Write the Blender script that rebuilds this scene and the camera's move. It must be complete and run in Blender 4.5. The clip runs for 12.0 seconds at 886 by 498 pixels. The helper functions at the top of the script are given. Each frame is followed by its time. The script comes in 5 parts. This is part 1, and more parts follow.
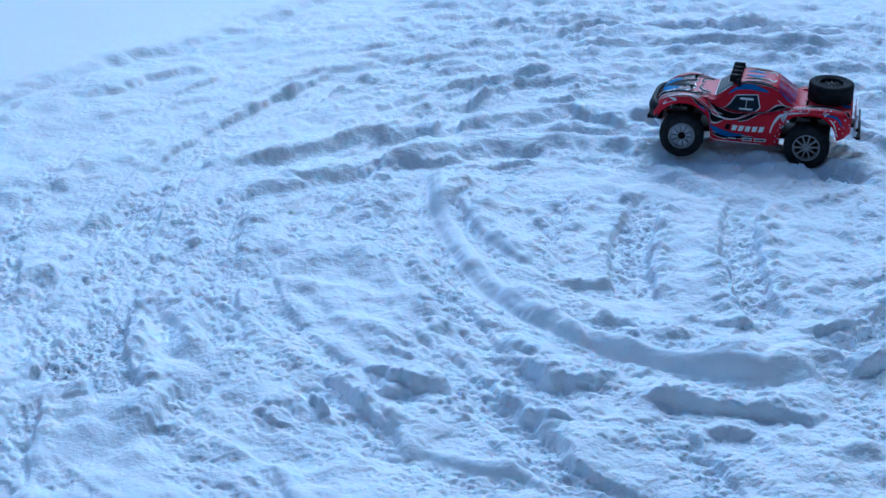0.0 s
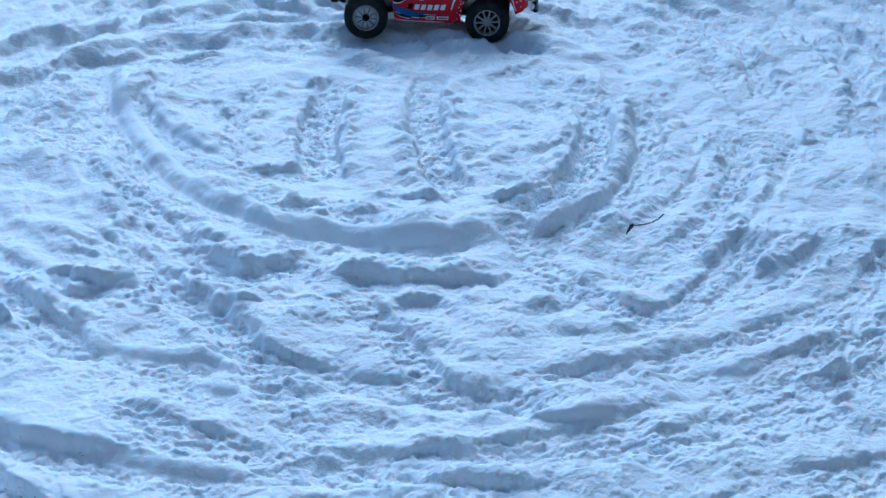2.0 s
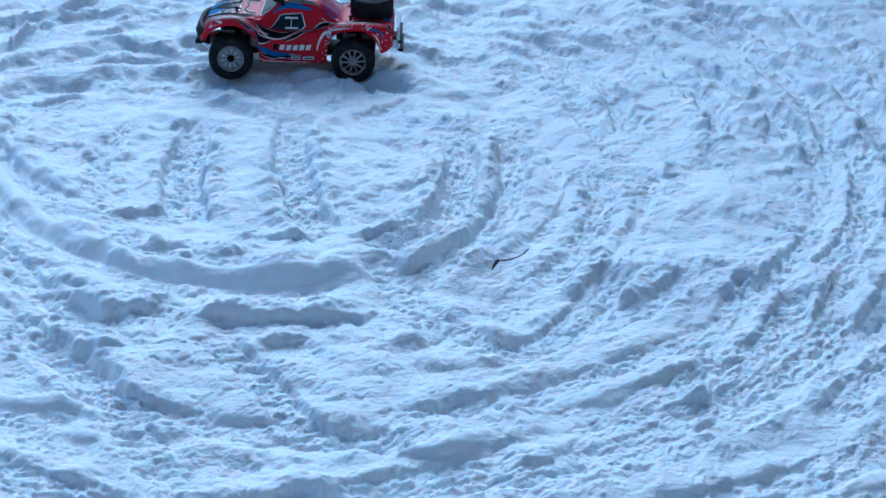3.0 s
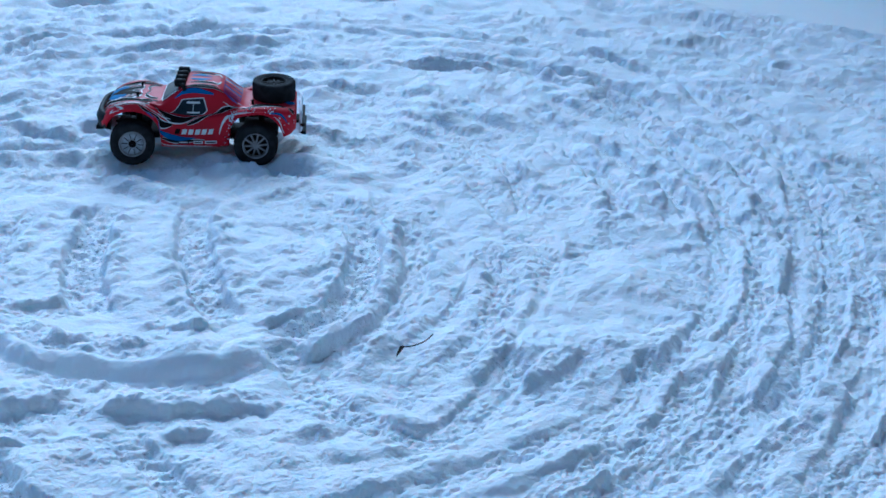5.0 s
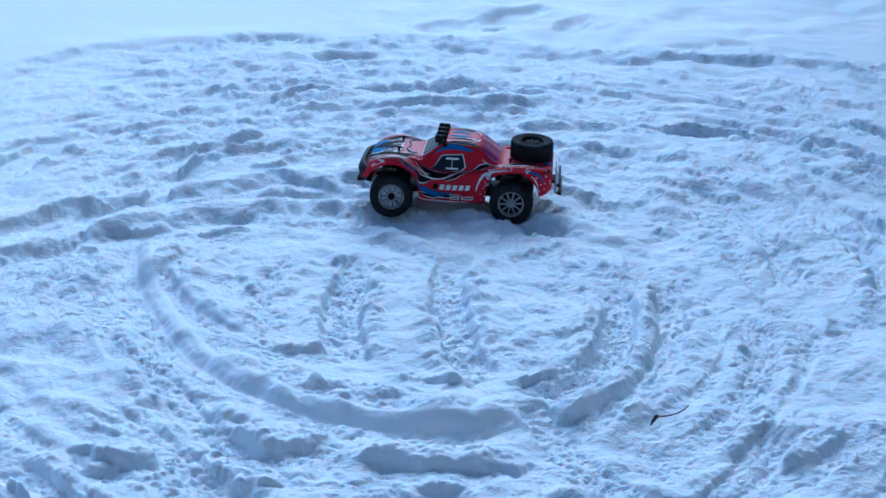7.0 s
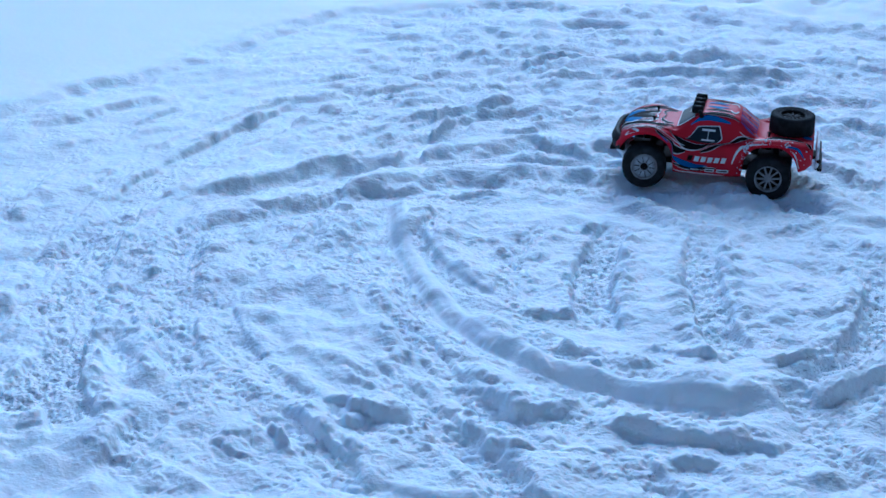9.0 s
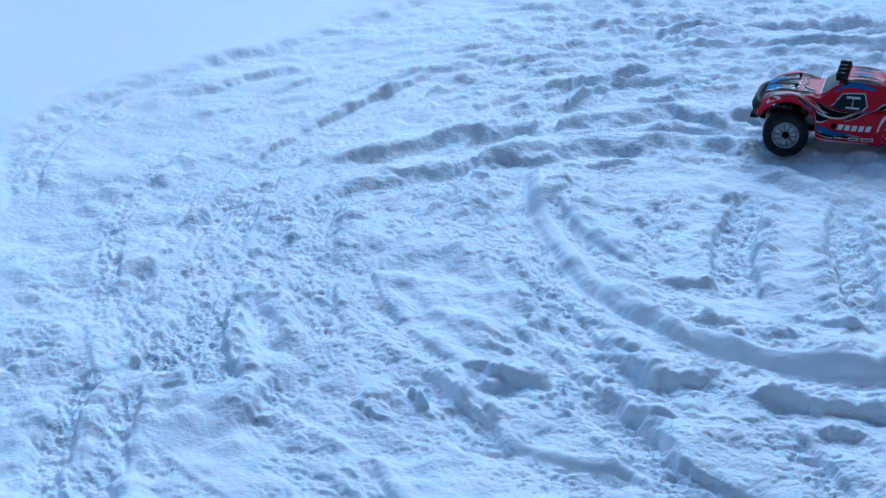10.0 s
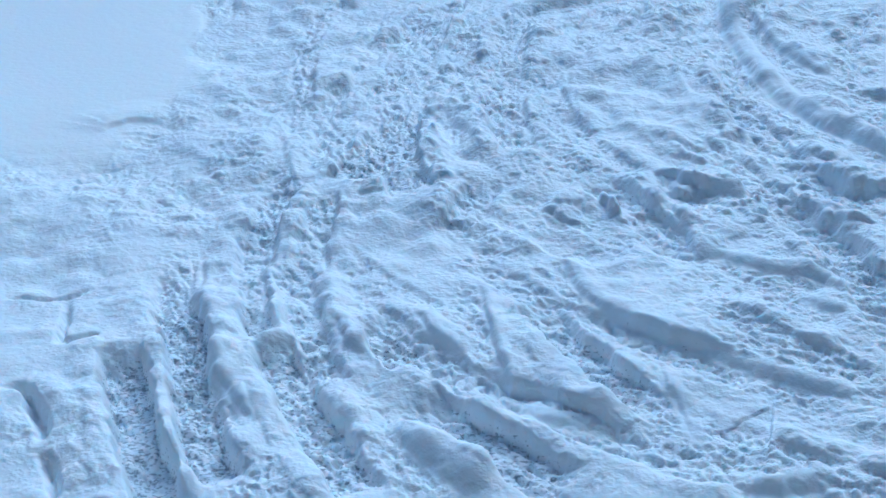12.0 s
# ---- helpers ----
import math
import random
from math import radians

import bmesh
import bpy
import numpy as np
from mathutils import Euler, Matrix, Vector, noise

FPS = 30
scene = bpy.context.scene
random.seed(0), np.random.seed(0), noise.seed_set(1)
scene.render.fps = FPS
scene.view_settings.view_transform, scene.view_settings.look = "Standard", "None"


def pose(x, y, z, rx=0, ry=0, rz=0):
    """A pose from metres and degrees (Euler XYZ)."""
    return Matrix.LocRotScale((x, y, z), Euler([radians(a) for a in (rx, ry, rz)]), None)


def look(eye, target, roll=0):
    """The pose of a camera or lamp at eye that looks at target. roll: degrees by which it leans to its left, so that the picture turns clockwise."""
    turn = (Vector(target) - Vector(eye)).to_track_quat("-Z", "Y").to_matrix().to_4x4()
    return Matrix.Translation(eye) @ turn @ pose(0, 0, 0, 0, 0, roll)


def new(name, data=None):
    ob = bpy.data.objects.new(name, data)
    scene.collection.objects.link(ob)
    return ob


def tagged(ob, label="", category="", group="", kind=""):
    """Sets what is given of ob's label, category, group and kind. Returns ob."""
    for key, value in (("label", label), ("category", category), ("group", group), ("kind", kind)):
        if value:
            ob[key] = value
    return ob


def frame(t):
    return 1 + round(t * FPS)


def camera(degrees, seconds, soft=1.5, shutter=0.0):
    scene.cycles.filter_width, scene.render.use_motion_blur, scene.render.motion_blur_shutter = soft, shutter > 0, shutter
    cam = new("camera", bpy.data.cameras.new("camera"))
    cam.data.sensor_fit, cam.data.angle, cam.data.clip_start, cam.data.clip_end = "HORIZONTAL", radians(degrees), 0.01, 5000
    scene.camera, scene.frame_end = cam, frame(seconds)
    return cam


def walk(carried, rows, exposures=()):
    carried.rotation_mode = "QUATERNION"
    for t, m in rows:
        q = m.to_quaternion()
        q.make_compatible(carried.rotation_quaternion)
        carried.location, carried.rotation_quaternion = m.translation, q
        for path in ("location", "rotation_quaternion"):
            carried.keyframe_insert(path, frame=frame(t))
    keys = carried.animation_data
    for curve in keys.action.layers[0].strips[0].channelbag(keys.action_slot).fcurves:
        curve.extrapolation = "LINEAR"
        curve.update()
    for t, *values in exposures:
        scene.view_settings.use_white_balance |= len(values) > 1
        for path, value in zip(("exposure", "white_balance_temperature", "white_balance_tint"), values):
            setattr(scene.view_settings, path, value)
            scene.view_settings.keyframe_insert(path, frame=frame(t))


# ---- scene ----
cam = camera(34.92, 12.0, soft=1.6)
PATH = [
    (0, -0.0313, 0.0088, 1.2138, 0.602, -22.838, -0.260),
    (0.5, -0.0164, 0.0008, 1.1892, -0.750, -23.934, -0.434),
    (1, 0.0046, -0.0053, 1.1763, -4.149, -25.828, -0.538),
    (1.5, 0.0266, -0.0114, 1.1712, -8.269, -26.961, -0.062),
    (2, 0.0506, -0.0152, 1.1703, -11.415, -26.668, 0.202),
    (2.5, 0.0645, -0.0177, 1.1740, -14.366, -25.853, 0.768),
    (3, 0.0790, -0.0214, 1.1679, -16.739, -25.008, 1.191),
    (3.5, 0.0860, -0.0262, 1.1680, -18.630, -24.757, 1.656),
    (3.7, 0.0860, -0.0262, 1.1680, -19.480, -24.647, 1.656),
    (4.5, 0.0903, -0.0235, 1.1934, -20.950, -23.350, 1.720),
    (5.3, 0.0946, -0.0209, 1.2188, -19.843, -21.795, 1.548),
    (5.5, 0.0946, -0.0209, 1.2188, -18.973, -21.475, 1.548),
    (6, 0.0711, -0.0051, 1.2125, -16.632, -20.606, 1.456),
    (6.5, 0.0476, 0.0003, 1.2181, -13.916, -20.210, 1.465),
    (7, 0.0315, 0.0078, 1.2129, -10.761, -20.138, 1.262),
    (7.2, 0.0315, 0.0078, 1.2129, -9.501, -20.208, 1.202),
    (8, 0.0023, 0.0156, 1.2025, -5.350, -20.600, 0.950),
    (8.8, -0.0269, 0.0234, 1.1922, -1.875, -21.205, 0.532),
    (9, -0.0269, 0.0234, 1.1922, -0.975, -21.365, 0.432),
    (9.5, -0.0404, 0.0223, 1.1835, 1.683, -21.619, -0.217),
    (10, -0.0548, 0.0239, 1.1712, 4.477, -22.303, -1.193),
    (10.5, -0.0614, 0.0158, 1.1562, 7.105, -23.151, -2.499),
    (11, -0.0704, 0.0030, 1.1378, 9.308, -24.606, -3.410),
    (11.5, -0.0761, -0.0139, 1.1239, 10.990, -26.291, -3.965),
    (12, -0.0773, -0.0334, 1.1111, 12.728, -27.989, -4.550),
]
walk(cam, [(t, pose(x, y, z, 0, 0, yaw) @ pose(0, 0, 0, 90 + pitch) @ pose(0, 0, 0, 0, 0, roll)) for t, x, y, z, yaw, pitch, roll in PATH],
     exposures=[(0.0, 0.03, 4165, 0), (1.5, 0.09, 4325, -1), (2.5, 0.19, 4325, -2), (3.5, 0.20, 4280, -3), (5.5, 0.13, 4265, -2), (7.0, 0.09, 4185, 0), (9.5, 0.05, 4150, 1), (11.0, -0.02, 4275, -2), (12.0, -0.01, 4385, -4)])

# ---- daylight: overcast sky, soft light from behind the snow field ----
SUN_ELEVATION, SUN_TURN = 40.0, 10.0
world = bpy.data.worlds.new("overcast_sky")
scene.world = world
world.use_nodes = True
wn = world.node_tree.nodes
sky = wn.new("ShaderNodeTexSky")
sky.sky_type, sky.sun_disc = "NISHITA", False
sky.sun_elevation, sky.sun_rotation = radians(SUN_ELEVATION), radians(SUN_TURN)
sky.air_density, sky.dust_density, sky.ozone_density = 1.0, 2.0, 2.0
wn["Background"].inputs["Strength"].default_value = 0.085
world.node_tree.links.new(sky.outputs["Color"], wn["Background"].inputs["Color"])
sun = new("sun", bpy.data.lights.new("sun", "SUN"))
sun.data.energy, sun.data.angle, sun.data.color = 1.75, radians(36), (1.0, 0.97, 0.93)
to_sun = Vector((math.sin(radians(SUN_TURN)) * math.cos(radians(SUN_ELEVATION)), math.cos(radians(SUN_TURN)) * math.cos(radians(SUN_ELEVATION)), math.sin(radians(SUN_ELEVATION))))
sun.matrix_world = look(to_sun * 20, (0, 0, 0))


# ---- materials ----
def material(name, color, rough=0.5, metal=0.0, vary=0.12, scale=20.0, bump=0.0, bump_scale=200.0, coat=0.0, second=None):
    """A principled surface whose colour wanders between two tones, with fine relief."""
    m = bpy.data.materials.new(name)
    m.use_nodes = True
    nt = m.node_tree
    bsdf = nt.nodes["Principled BSDF"]
    place = nt.nodes.new("ShaderNodeTexCoord")
    grain = nt.nodes.new("ShaderNodeTexNoise")
    grain.inputs["Scale"].default_value, grain.inputs["Detail"].default_value = scale, 6.0
    nt.links.new(place.outputs["Object"], grain.inputs["Vector"])
    mix = nt.nodes.new("ShaderNodeMix")
    mix.data_type = "RGBA"
    other = second or tuple(c * (1 - 2 * vary) for c in color)
    mix.inputs["A"].default_value, mix.inputs["B"].default_value = (*color, 1), (*other, 1)
    ramp = nt.nodes.new("ShaderNodeMapRange")
    ramp.inputs["From Min"].default_value, ramp.inputs["From Max"].default_value = 0.35, 0.68
    nt.links.new(grain.outputs["Fac"], ramp.inputs["Value"])
    nt.links.new(ramp.outputs["Result"], mix.inputs["Factor"])
    nt.links.new(mix.outputs["Result"], bsdf.inputs["Base Color"])
    bsdf.inputs["Roughness"].default_value, bsdf.inputs["Metallic"].default_value = rough, metal
    bsdf.inputs["Coat Weight"].default_value, bsdf.inputs["Coat Roughness"].default_value = coat, 0.15
    if bump:
        fine = nt.nodes.new("ShaderNodeTexNoise")
        fine.inputs["Scale"].default_value, fine.inputs["Detail"].default_value = bump_scale, 4.0
        relief = nt.nodes.new("ShaderNodeBump")
        relief.inputs["Strength"].default_value, relief.inputs["Distance"].default_value = 1.0, bump
        nt.links.new(place.outputs["Object"], fine.inputs["Vector"])
        nt.links.new(fine.outputs["Fac"], relief.inputs["Height"])
        nt.links.new(relief.outputs["Normal"], bsdf.inputs["Normal"])
    return m


def snow_material():
    """Snow, with crumbs and chips on driven ground and, in tyre tracks, grey flecks that colour in pit shade and bare
    ground.
    """
    m = material("snow", (0.87, 0.89, 0.92), 0.65, 0.0, second=(0.81, 0.84, 0.89), scale=6.0)
    nt = m.node_tree
    bsdf = nt.nodes["Principled BSDF"]
    bsdf.inputs["Specular IOR Level"].default_value = 0.25
    bsdf.inputs["Subsurface Weight"].default_value, bsdf.inputs["Subsurface Scale"].default_value = 1.0, 0.003
    bsdf.inputs["Subsurface Radius"].default_value = (0.7, 0.9, 1.0)
    place = nt.nodes.new("ShaderNodeTexCoord")
    # crumbs and chips: level tops with small hollows between, in two sizes, and a fine grain
    laid = nt.nodes.new("ShaderNodeMapping")
    laid.inputs["Scale"].default_value = (0.8, 1.0, 1.0)
    nt.links.new(place.outputs["Object"], laid.inputs["Vector"])
    height = None
    for scale, low, high, weight in ((72.0, 0.36, 0.60, 1.0), (150.0, 0.36, 0.62, 0.40), (400.0, 0.25, 0.75, 0.04)):
        chips = nt.nodes.new("ShaderNodeTexNoise")
        chips.inputs["Scale"].default_value, chips.inputs["Detail"].default_value, chips.inputs["Roughness"].default_value = scale, 2.0, 0.5
        nt.links.new(laid.outputs["Vector"], chips.inputs["Vector"])
        level = nt.nodes.new("ShaderNodeMapRange")
        level.interpolation_type = "SMOOTHSTEP"
        level.inputs["From Min"].default_value, level.inputs["From Max"].default_value = low, high
        nt.links.new(chips.outputs["Fac"], level.inputs["Value"])
        add = nt.nodes.new("ShaderNodeMath")
        add.operation = "MULTIPLY_ADD"
        add.inputs[1].default_value, add.inputs[2].default_value = weight, 0.0
        nt.links.new(level.outputs["Result"], add.inputs[0])
        if height:
            nt.links.new(height, add.inputs[2])
        height = add.outputs["Value"]
    loose = nt.nodes.new("ShaderNodeAttribute")
    loose.attribute_name = "loose"
    amount = nt.nodes.new("ShaderNodeMath")
    amount.operation = "MULTIPLY_ADD"
    amount.inputs[1].default_value, amount.inputs[2].default_value = 0.0013, 0.0002
    nt.links.new(loose.outputs["Fac"], amount.inputs[0])
    relief = nt.nodes.new("ShaderNodeBump")
    nt.links.new(amount.outputs["Value"], relief.inputs["Distance"])
    nt.links.new(height, relief.inputs["Height"])
    nt.links.new(relief.outputs["Normal"], bsdf.inputs["Normal"])
    # grey flecks in tyre tracks: shade of small pits put into the colour, and bare ground
    bare_shade = nt.nodes.new("ShaderNodeAttribute")
    bare_shade.attribute_name = "bare_shade"
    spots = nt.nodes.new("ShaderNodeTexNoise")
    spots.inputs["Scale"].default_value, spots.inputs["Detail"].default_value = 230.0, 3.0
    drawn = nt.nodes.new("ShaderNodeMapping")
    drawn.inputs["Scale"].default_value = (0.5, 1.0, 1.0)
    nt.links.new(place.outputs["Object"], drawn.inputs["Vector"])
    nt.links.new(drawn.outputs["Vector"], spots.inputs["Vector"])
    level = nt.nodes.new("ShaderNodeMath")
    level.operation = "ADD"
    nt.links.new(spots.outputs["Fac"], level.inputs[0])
    nt.links.new(bare_shade.outputs["Fac"], level.inputs[1])
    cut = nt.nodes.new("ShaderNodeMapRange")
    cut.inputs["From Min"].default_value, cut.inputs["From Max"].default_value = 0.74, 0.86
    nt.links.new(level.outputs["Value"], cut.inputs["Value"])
    mix = nt.nodes.new("ShaderNodeMix")
    mix.data_type = "RGBA"
    driven = nt.nodes.new("ShaderNodeAttribute")
    driven.attribute_name = "driven"
    fresh = nt.nodes.new("ShaderNodeMix")
    fresh.data_type = "RGBA"
    fresh.inputs["A"].default_value = (0.955, 0.96, 0.97, 1)
    nt.links.new(driven.outputs["Fac"], fresh.inputs["Factor"])
    nt.links.new(bsdf.inputs["Base Color"].links[0].from_socket, fresh.inputs["B"])
    old = fresh.outputs["Result"]
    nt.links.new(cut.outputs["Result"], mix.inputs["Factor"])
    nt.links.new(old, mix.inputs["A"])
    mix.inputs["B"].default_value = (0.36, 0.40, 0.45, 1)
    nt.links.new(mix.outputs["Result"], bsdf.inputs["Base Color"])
    return m


SNOW = snow_material()
RED = material("red_body_paint", (0.54, 0.009, 0.030), 0.42, vary=0.10, scale=14, coat=0.02)
RED.node_tree.nodes["Principled BSDF"].inputs["Specular IOR Level"].default_value = 0.12
BLACK = material("black_film", (0.009, 0.009, 0.011), 0.55, vary=0.2, scale=40)
BLACK.node_tree.nodes["Principled BSDF"].inputs["Specular IOR Level"].default_value = 0.02
WHITE = material("white_film", (0.84, 0.83, 0.80), 0.45, vary=0.08, scale=40)
BLUE = material("blue_film", (0.004, 0.16, 0.43), 0.5, vary=0.12, scale=40)
BLUE.node_tree.nodes["Principled BSDF"].inputs["Specular IOR Level"].default_value = 0.06
GLASS = material("dark_window_film", (0.012, 0.022, 0.036), 0.35, vary=0.2, scale=30, coat=0.04)
GLASS.node_tree.nodes["Principled BSDF"].inputs["Specular IOR Level"].default_value = 0.1
PLASTIC = material("black_plastic", (0.014, 0.014, 0.016), 0.6, vary=0.2, scale=60, bump=0.0003, bump_scale=900)
PLASTIC.node_tree.nodes["Principled BSDF"].inputs["Specular IOR Level"].default_value = 0.12
RUBBER = material("black_rubber", (0.010, 0.011, 0.013), 0.85, second=(0.026, 0.027, 0.030), scale=45, bump=0.0006, bump_scale=500)
RUBBER.node_tree.nodes["Principled BSDF"].inputs["Specular IOR Level"].default_value = 0.2
RIM = material("grey_rim_plastic", (0.36, 0.35, 0.35), 0.5, vary=0.15, scale=50)
TINT = material("violet_rear_film", (0.10, 0.05, 0.28), 0.2, second=(0.26, 0.20, 0.45), scale=28, coat=0.2)
CRUST = material("packed_snow", (0.84, 0.87, 0.92), 0.7, vary=0.04, scale=60, bump=0.003, bump_scale=160)
SLUSH = material("grey_slush", (0.50, 0.52, 0.55), 0.7, second=(0.28, 0.29, 0.31), scale=90, bump=0.002, bump_scale=200)
# dull grey for the added, unseen walls that hold back sky light
SKY_BLOCK = material("sky_block_grey", (0.130, 0.127, 0.122), 0.85, vary=0.1, scale=3, bump=0.003, bump_scale=60)
LEAF = material("dry_leaf", (0.05, 0.032, 0.027), 0.75, second=(0.11, 0.07, 0.055), scale=90, bump=0.0006, bump_scale=300)


def swirl_material():
    """Printed film: flowing bands of black and red with thin white edges, running along the truck."""
    m = material("swirl_film", (0.5, 0.01, 0.03), 0.45, coat=0.02)
    nt = m.node_tree
    bsdf = nt.nodes["Principled BSDF"]
    bsdf.inputs["Specular IOR Level"].default_value = 0.08
    place, wave, ramp = nt.nodes.new("ShaderNodeTexCoord"), nt.nodes.new("ShaderNodeTexWave"), nt.nodes.new("ShaderNodeValToRGB")
    wave.bands_direction = "Y"
    for key, value in (("Scale", 11.0), ("Distortion", 6.0), ("Detail", 1.0), ("Detail Scale", 1.1), ("Detail Roughness", 0.3)):
        wave.inputs[key].default_value = value
    stops = ramp.color_ramp
    stops.interpolation = "CONSTANT"
    for at, colour in ((0.56, (0.80, 0.79, 0.77, 1)), (0.63, (0.50, 0.010, 0.03, 1)), (0.84, (0.80, 0.79, 0.77, 1)), (0.90, (0.009, 0.009, 0.011, 1))):
        stops.elements.new(at).color = colour
    stops.elements[0].color = stops.elements[-1].color = (0.009, 0.009, 0.011, 1)
    nt.links.new(place.outputs["Object"], wave.inputs["Vector"])
    nt.links.new(wave.outputs["Fac"], ramp.inputs["Fac"])
    nt.links.new(ramp.outputs["Color"], bsdf.inputs["Base Color"])
    return m


SWIRL = swirl_material()
LAMP = material("lit_headlight", (0.9, 0.92, 0.95), 0.3)
LAMP.node_tree.nodes["Principled BSDF"].inputs["Emission Color"].default_value = (0.95, 0.97, 1.0, 1)
LAMP.node_tree.nodes["Principled BSDF"].inputs["Emission Strength"].default_value = 6.0


# ---- the snow field: one sheet, fine where the car has been, coarse to the horizon ----
def fan_radii():
    """Distances from the sheet's middle, close together on the churned snow and ever wider apart out to the horizon."""
    radii, r = [0.0, 0.3, 0.6, 0.8, 0.95, 1.05], 1.12
    while r < 430.0:
        radii.append(r)
        r += max(0.0028, min(0.00064 * r * r, 0.02 * r)) if r < 7.5 else 0.12 * r
    return np.array(radii)


GR = fan_radii()
GA = np.concatenate([np.linspace(-math.pi, -1.22, 30, endpoint=False), np.arange(-1.22, -0.676, 0.007), np.arange(-0.67, 0.75, 0.00118), np.arange(0.755, 1.36, 0.007), np.linspace(1.37, math.pi, 26)])
AA, RR = np.meshgrid(GA, GR)
CLOSE = 1 - np.clip((np.abs(AA - 0.04) - 0.705) / 0.03, 0, 1)
XX, YY = RR * np.sin(AA), RR * np.cos(AA)
del AA, RR


def lattice(size, seed, x=None, y=None, turn=0.6):
    """Smooth random values from 0 to 1 on a lattice of that size in metres."""
    x, y = (XX, YY) if x is None else (x, y)
    c, s = math.cos(turn + seed), math.sin(turn + seed)
    u, v = (c * x - s * y) / size, (s * x + c * y) / size
    table = np.random.default_rng(seed).random((256, 256)).astype(np.float32)
    iu, iv = np.floor(u).astype(np.int64), np.floor(v).astype(np.int64)
    fu, fv = (u - iu).astype(np.float32), (v - iv).astype(np.float32)
    fu, fv = fu * fu * (3 - 2 * fu), fv * fv * (3 - 2 * fv)
    a, b = table[iu & 255, iv & 255], table[(iu + 1) & 255, iv & 255]
    p, q = table[iu & 255, (iv + 1) & 255], table[(iu + 1) & 255, (iv + 1) & 255]
    return (a * (1 - fu) + b * fu) * (1 - fv) + (p * (1 - fu) + q * fu) * fv


def smooth(a, b, v):
    v = np.clip((v - a) / (b - a), 0, 1)
    return v * v * (3 - 2 * v)


def curve(points, step):
    """A smooth line through the points, with its directions, every step metres."""
    p = np.array(points, float)
    p = np.vstack([2 * p[0] - p[1], p, 2 * p[-1] - p[-2]])
    line = []
    for i in range(1, len(p) - 2):
        n = max(2, int(np.hypot(*(p[i + 1] - p[i])) / step))
        t = np.linspace(0, 1, n, endpoint=False)[:, None]
        line.append(0.5 * (2 * p[i] + (p[i + 1] - p[i - 1]) * t + (2 * p[i - 1] - 5 * p[i] + 4 * p[i + 1] - p[i + 2]) * t ** 2
                           + (3 * p[i] - p[i - 1] - 3 * p[i + 1] + p[i + 2]) * t ** 3))
    line = np.vstack(line + [p[-2:-1]])
    d = np.gradient(line, axis=0)
    return line, d / (np.hypot(*d.T)[:, None] + 1e-9)


# churned snow inside the edge that the car has drawn, smooth fallen snow outside
EDGE, _ = curve([(-1.953, 0.621), (-2.148, 1.637), (-1.781, 2.387), (-1.321, 2.508), (-1.239, 2.627), (-1.237, 2.827), (-1.415, 3.302), (-1.491, 3.631), (-1.465, 4.085), (-1.216, 4.407), (-0.972, 4.671), (-0.806, 5.122), (-0.603, 5.453), (-0.284, 5.711), (0.199, 5.881), (0.734, 5.919), (1.178, 5.797), (1.647, 5.577), (2.018, 5.526), (2.499, 5.413), (2.788, 5.084), (3.337, 4.388), (3.620, 3.622), (3.446, 2.492), (3.035, 1.434), (1.821, 0.412)], 0.05)
CENTRE = np.array([0.9, 2.6])
edge_angle = np.arctan2(EDGE[:, 1] - CENTRE[1], EDGE[:, 0] - CENTRE[0])
edge_reach = np.hypot(*(EDGE - CENTRE).T)
order = np.argsort(edge_angle)
angle, reach = np.arctan2(YY - CENTRE[1], XX - CENTRE[0]), np.hypot(XX - CENTRE[0], YY - CENTRE[1])
inside = 1 - smooth(-0.03, 0.05, reach - np.interp(angle, edge_angle[order], edge_reach[order], period=2 * math.pi) + 0.10 * (lattice(0.14, 3) - 0.5))
del angle, reach

lumps = lattice(0.045, 11)
crumbs = lattice(0.021, 12)
grit = lattice(0.0105, 13)
wide = lattice(0.19, 14)
bend = lattice(0.085, 41)
rolling = lattice(0.75, 15)
quiet = 1 - 0.12 * smooth(-0.85, -1.0, XX) * smooth(2.7, 2.4, YY) - 0.45 * smooth(0.2, -0.5, XX) * smooth(3.2, 3.7, YY)
inside *= quiet * (1 - smooth(-1.2, -1.35, XX) * smooth(2.22, 2.44, YY) * smooth(3.1, 2.8, YY))
HEIGHT = 0.022 * (rolling - 0.5) + 0.004 * (wide - 0.5)
HEIGHT += inside * (0.028 * (wide - 0.5) + 0.012 * (lumps - 0.5))
beyond = (1 - inside) * smooth(0.3, 1.3, XX) * smooth(5.0, 5.8, YY) * smooth(11.0, 8.0, YY)
HEIGHT += beyond * (0.075 * (lattice(0.42, 51) - 0.5) + 0.028 * (lattice(0.17, 52) - 0.5) + 0.010 * (lattice(0.06, 53) - 0.5))
WALLS = np.zeros_like(HEIGHT)
BANKS = np.zeros_like(HEIGHT)
LOOSE = 0.06 + 0.42 * inside
BARE_SHADE = np.zeros_like(HEIGHT)
PRESSED = np.zeros_like(HEIGHT)
STRIPS = np.zeros_like(HEIGHT)


def window(x, y, margin):
    """The rows and columns of the sheet within a margin of points."""
    x, y = np.atleast_1d(x), np.atleast_1d(y)
    r, a = np.hypot(x, y), np.arctan2(x, y)
    return (slice(*np.searchsorted(GR, (r.min() - margin, r.max() + margin))), slice(*np.searchsorted(GA, ((a - margin / r).min(), (a + margin / r).max()))))


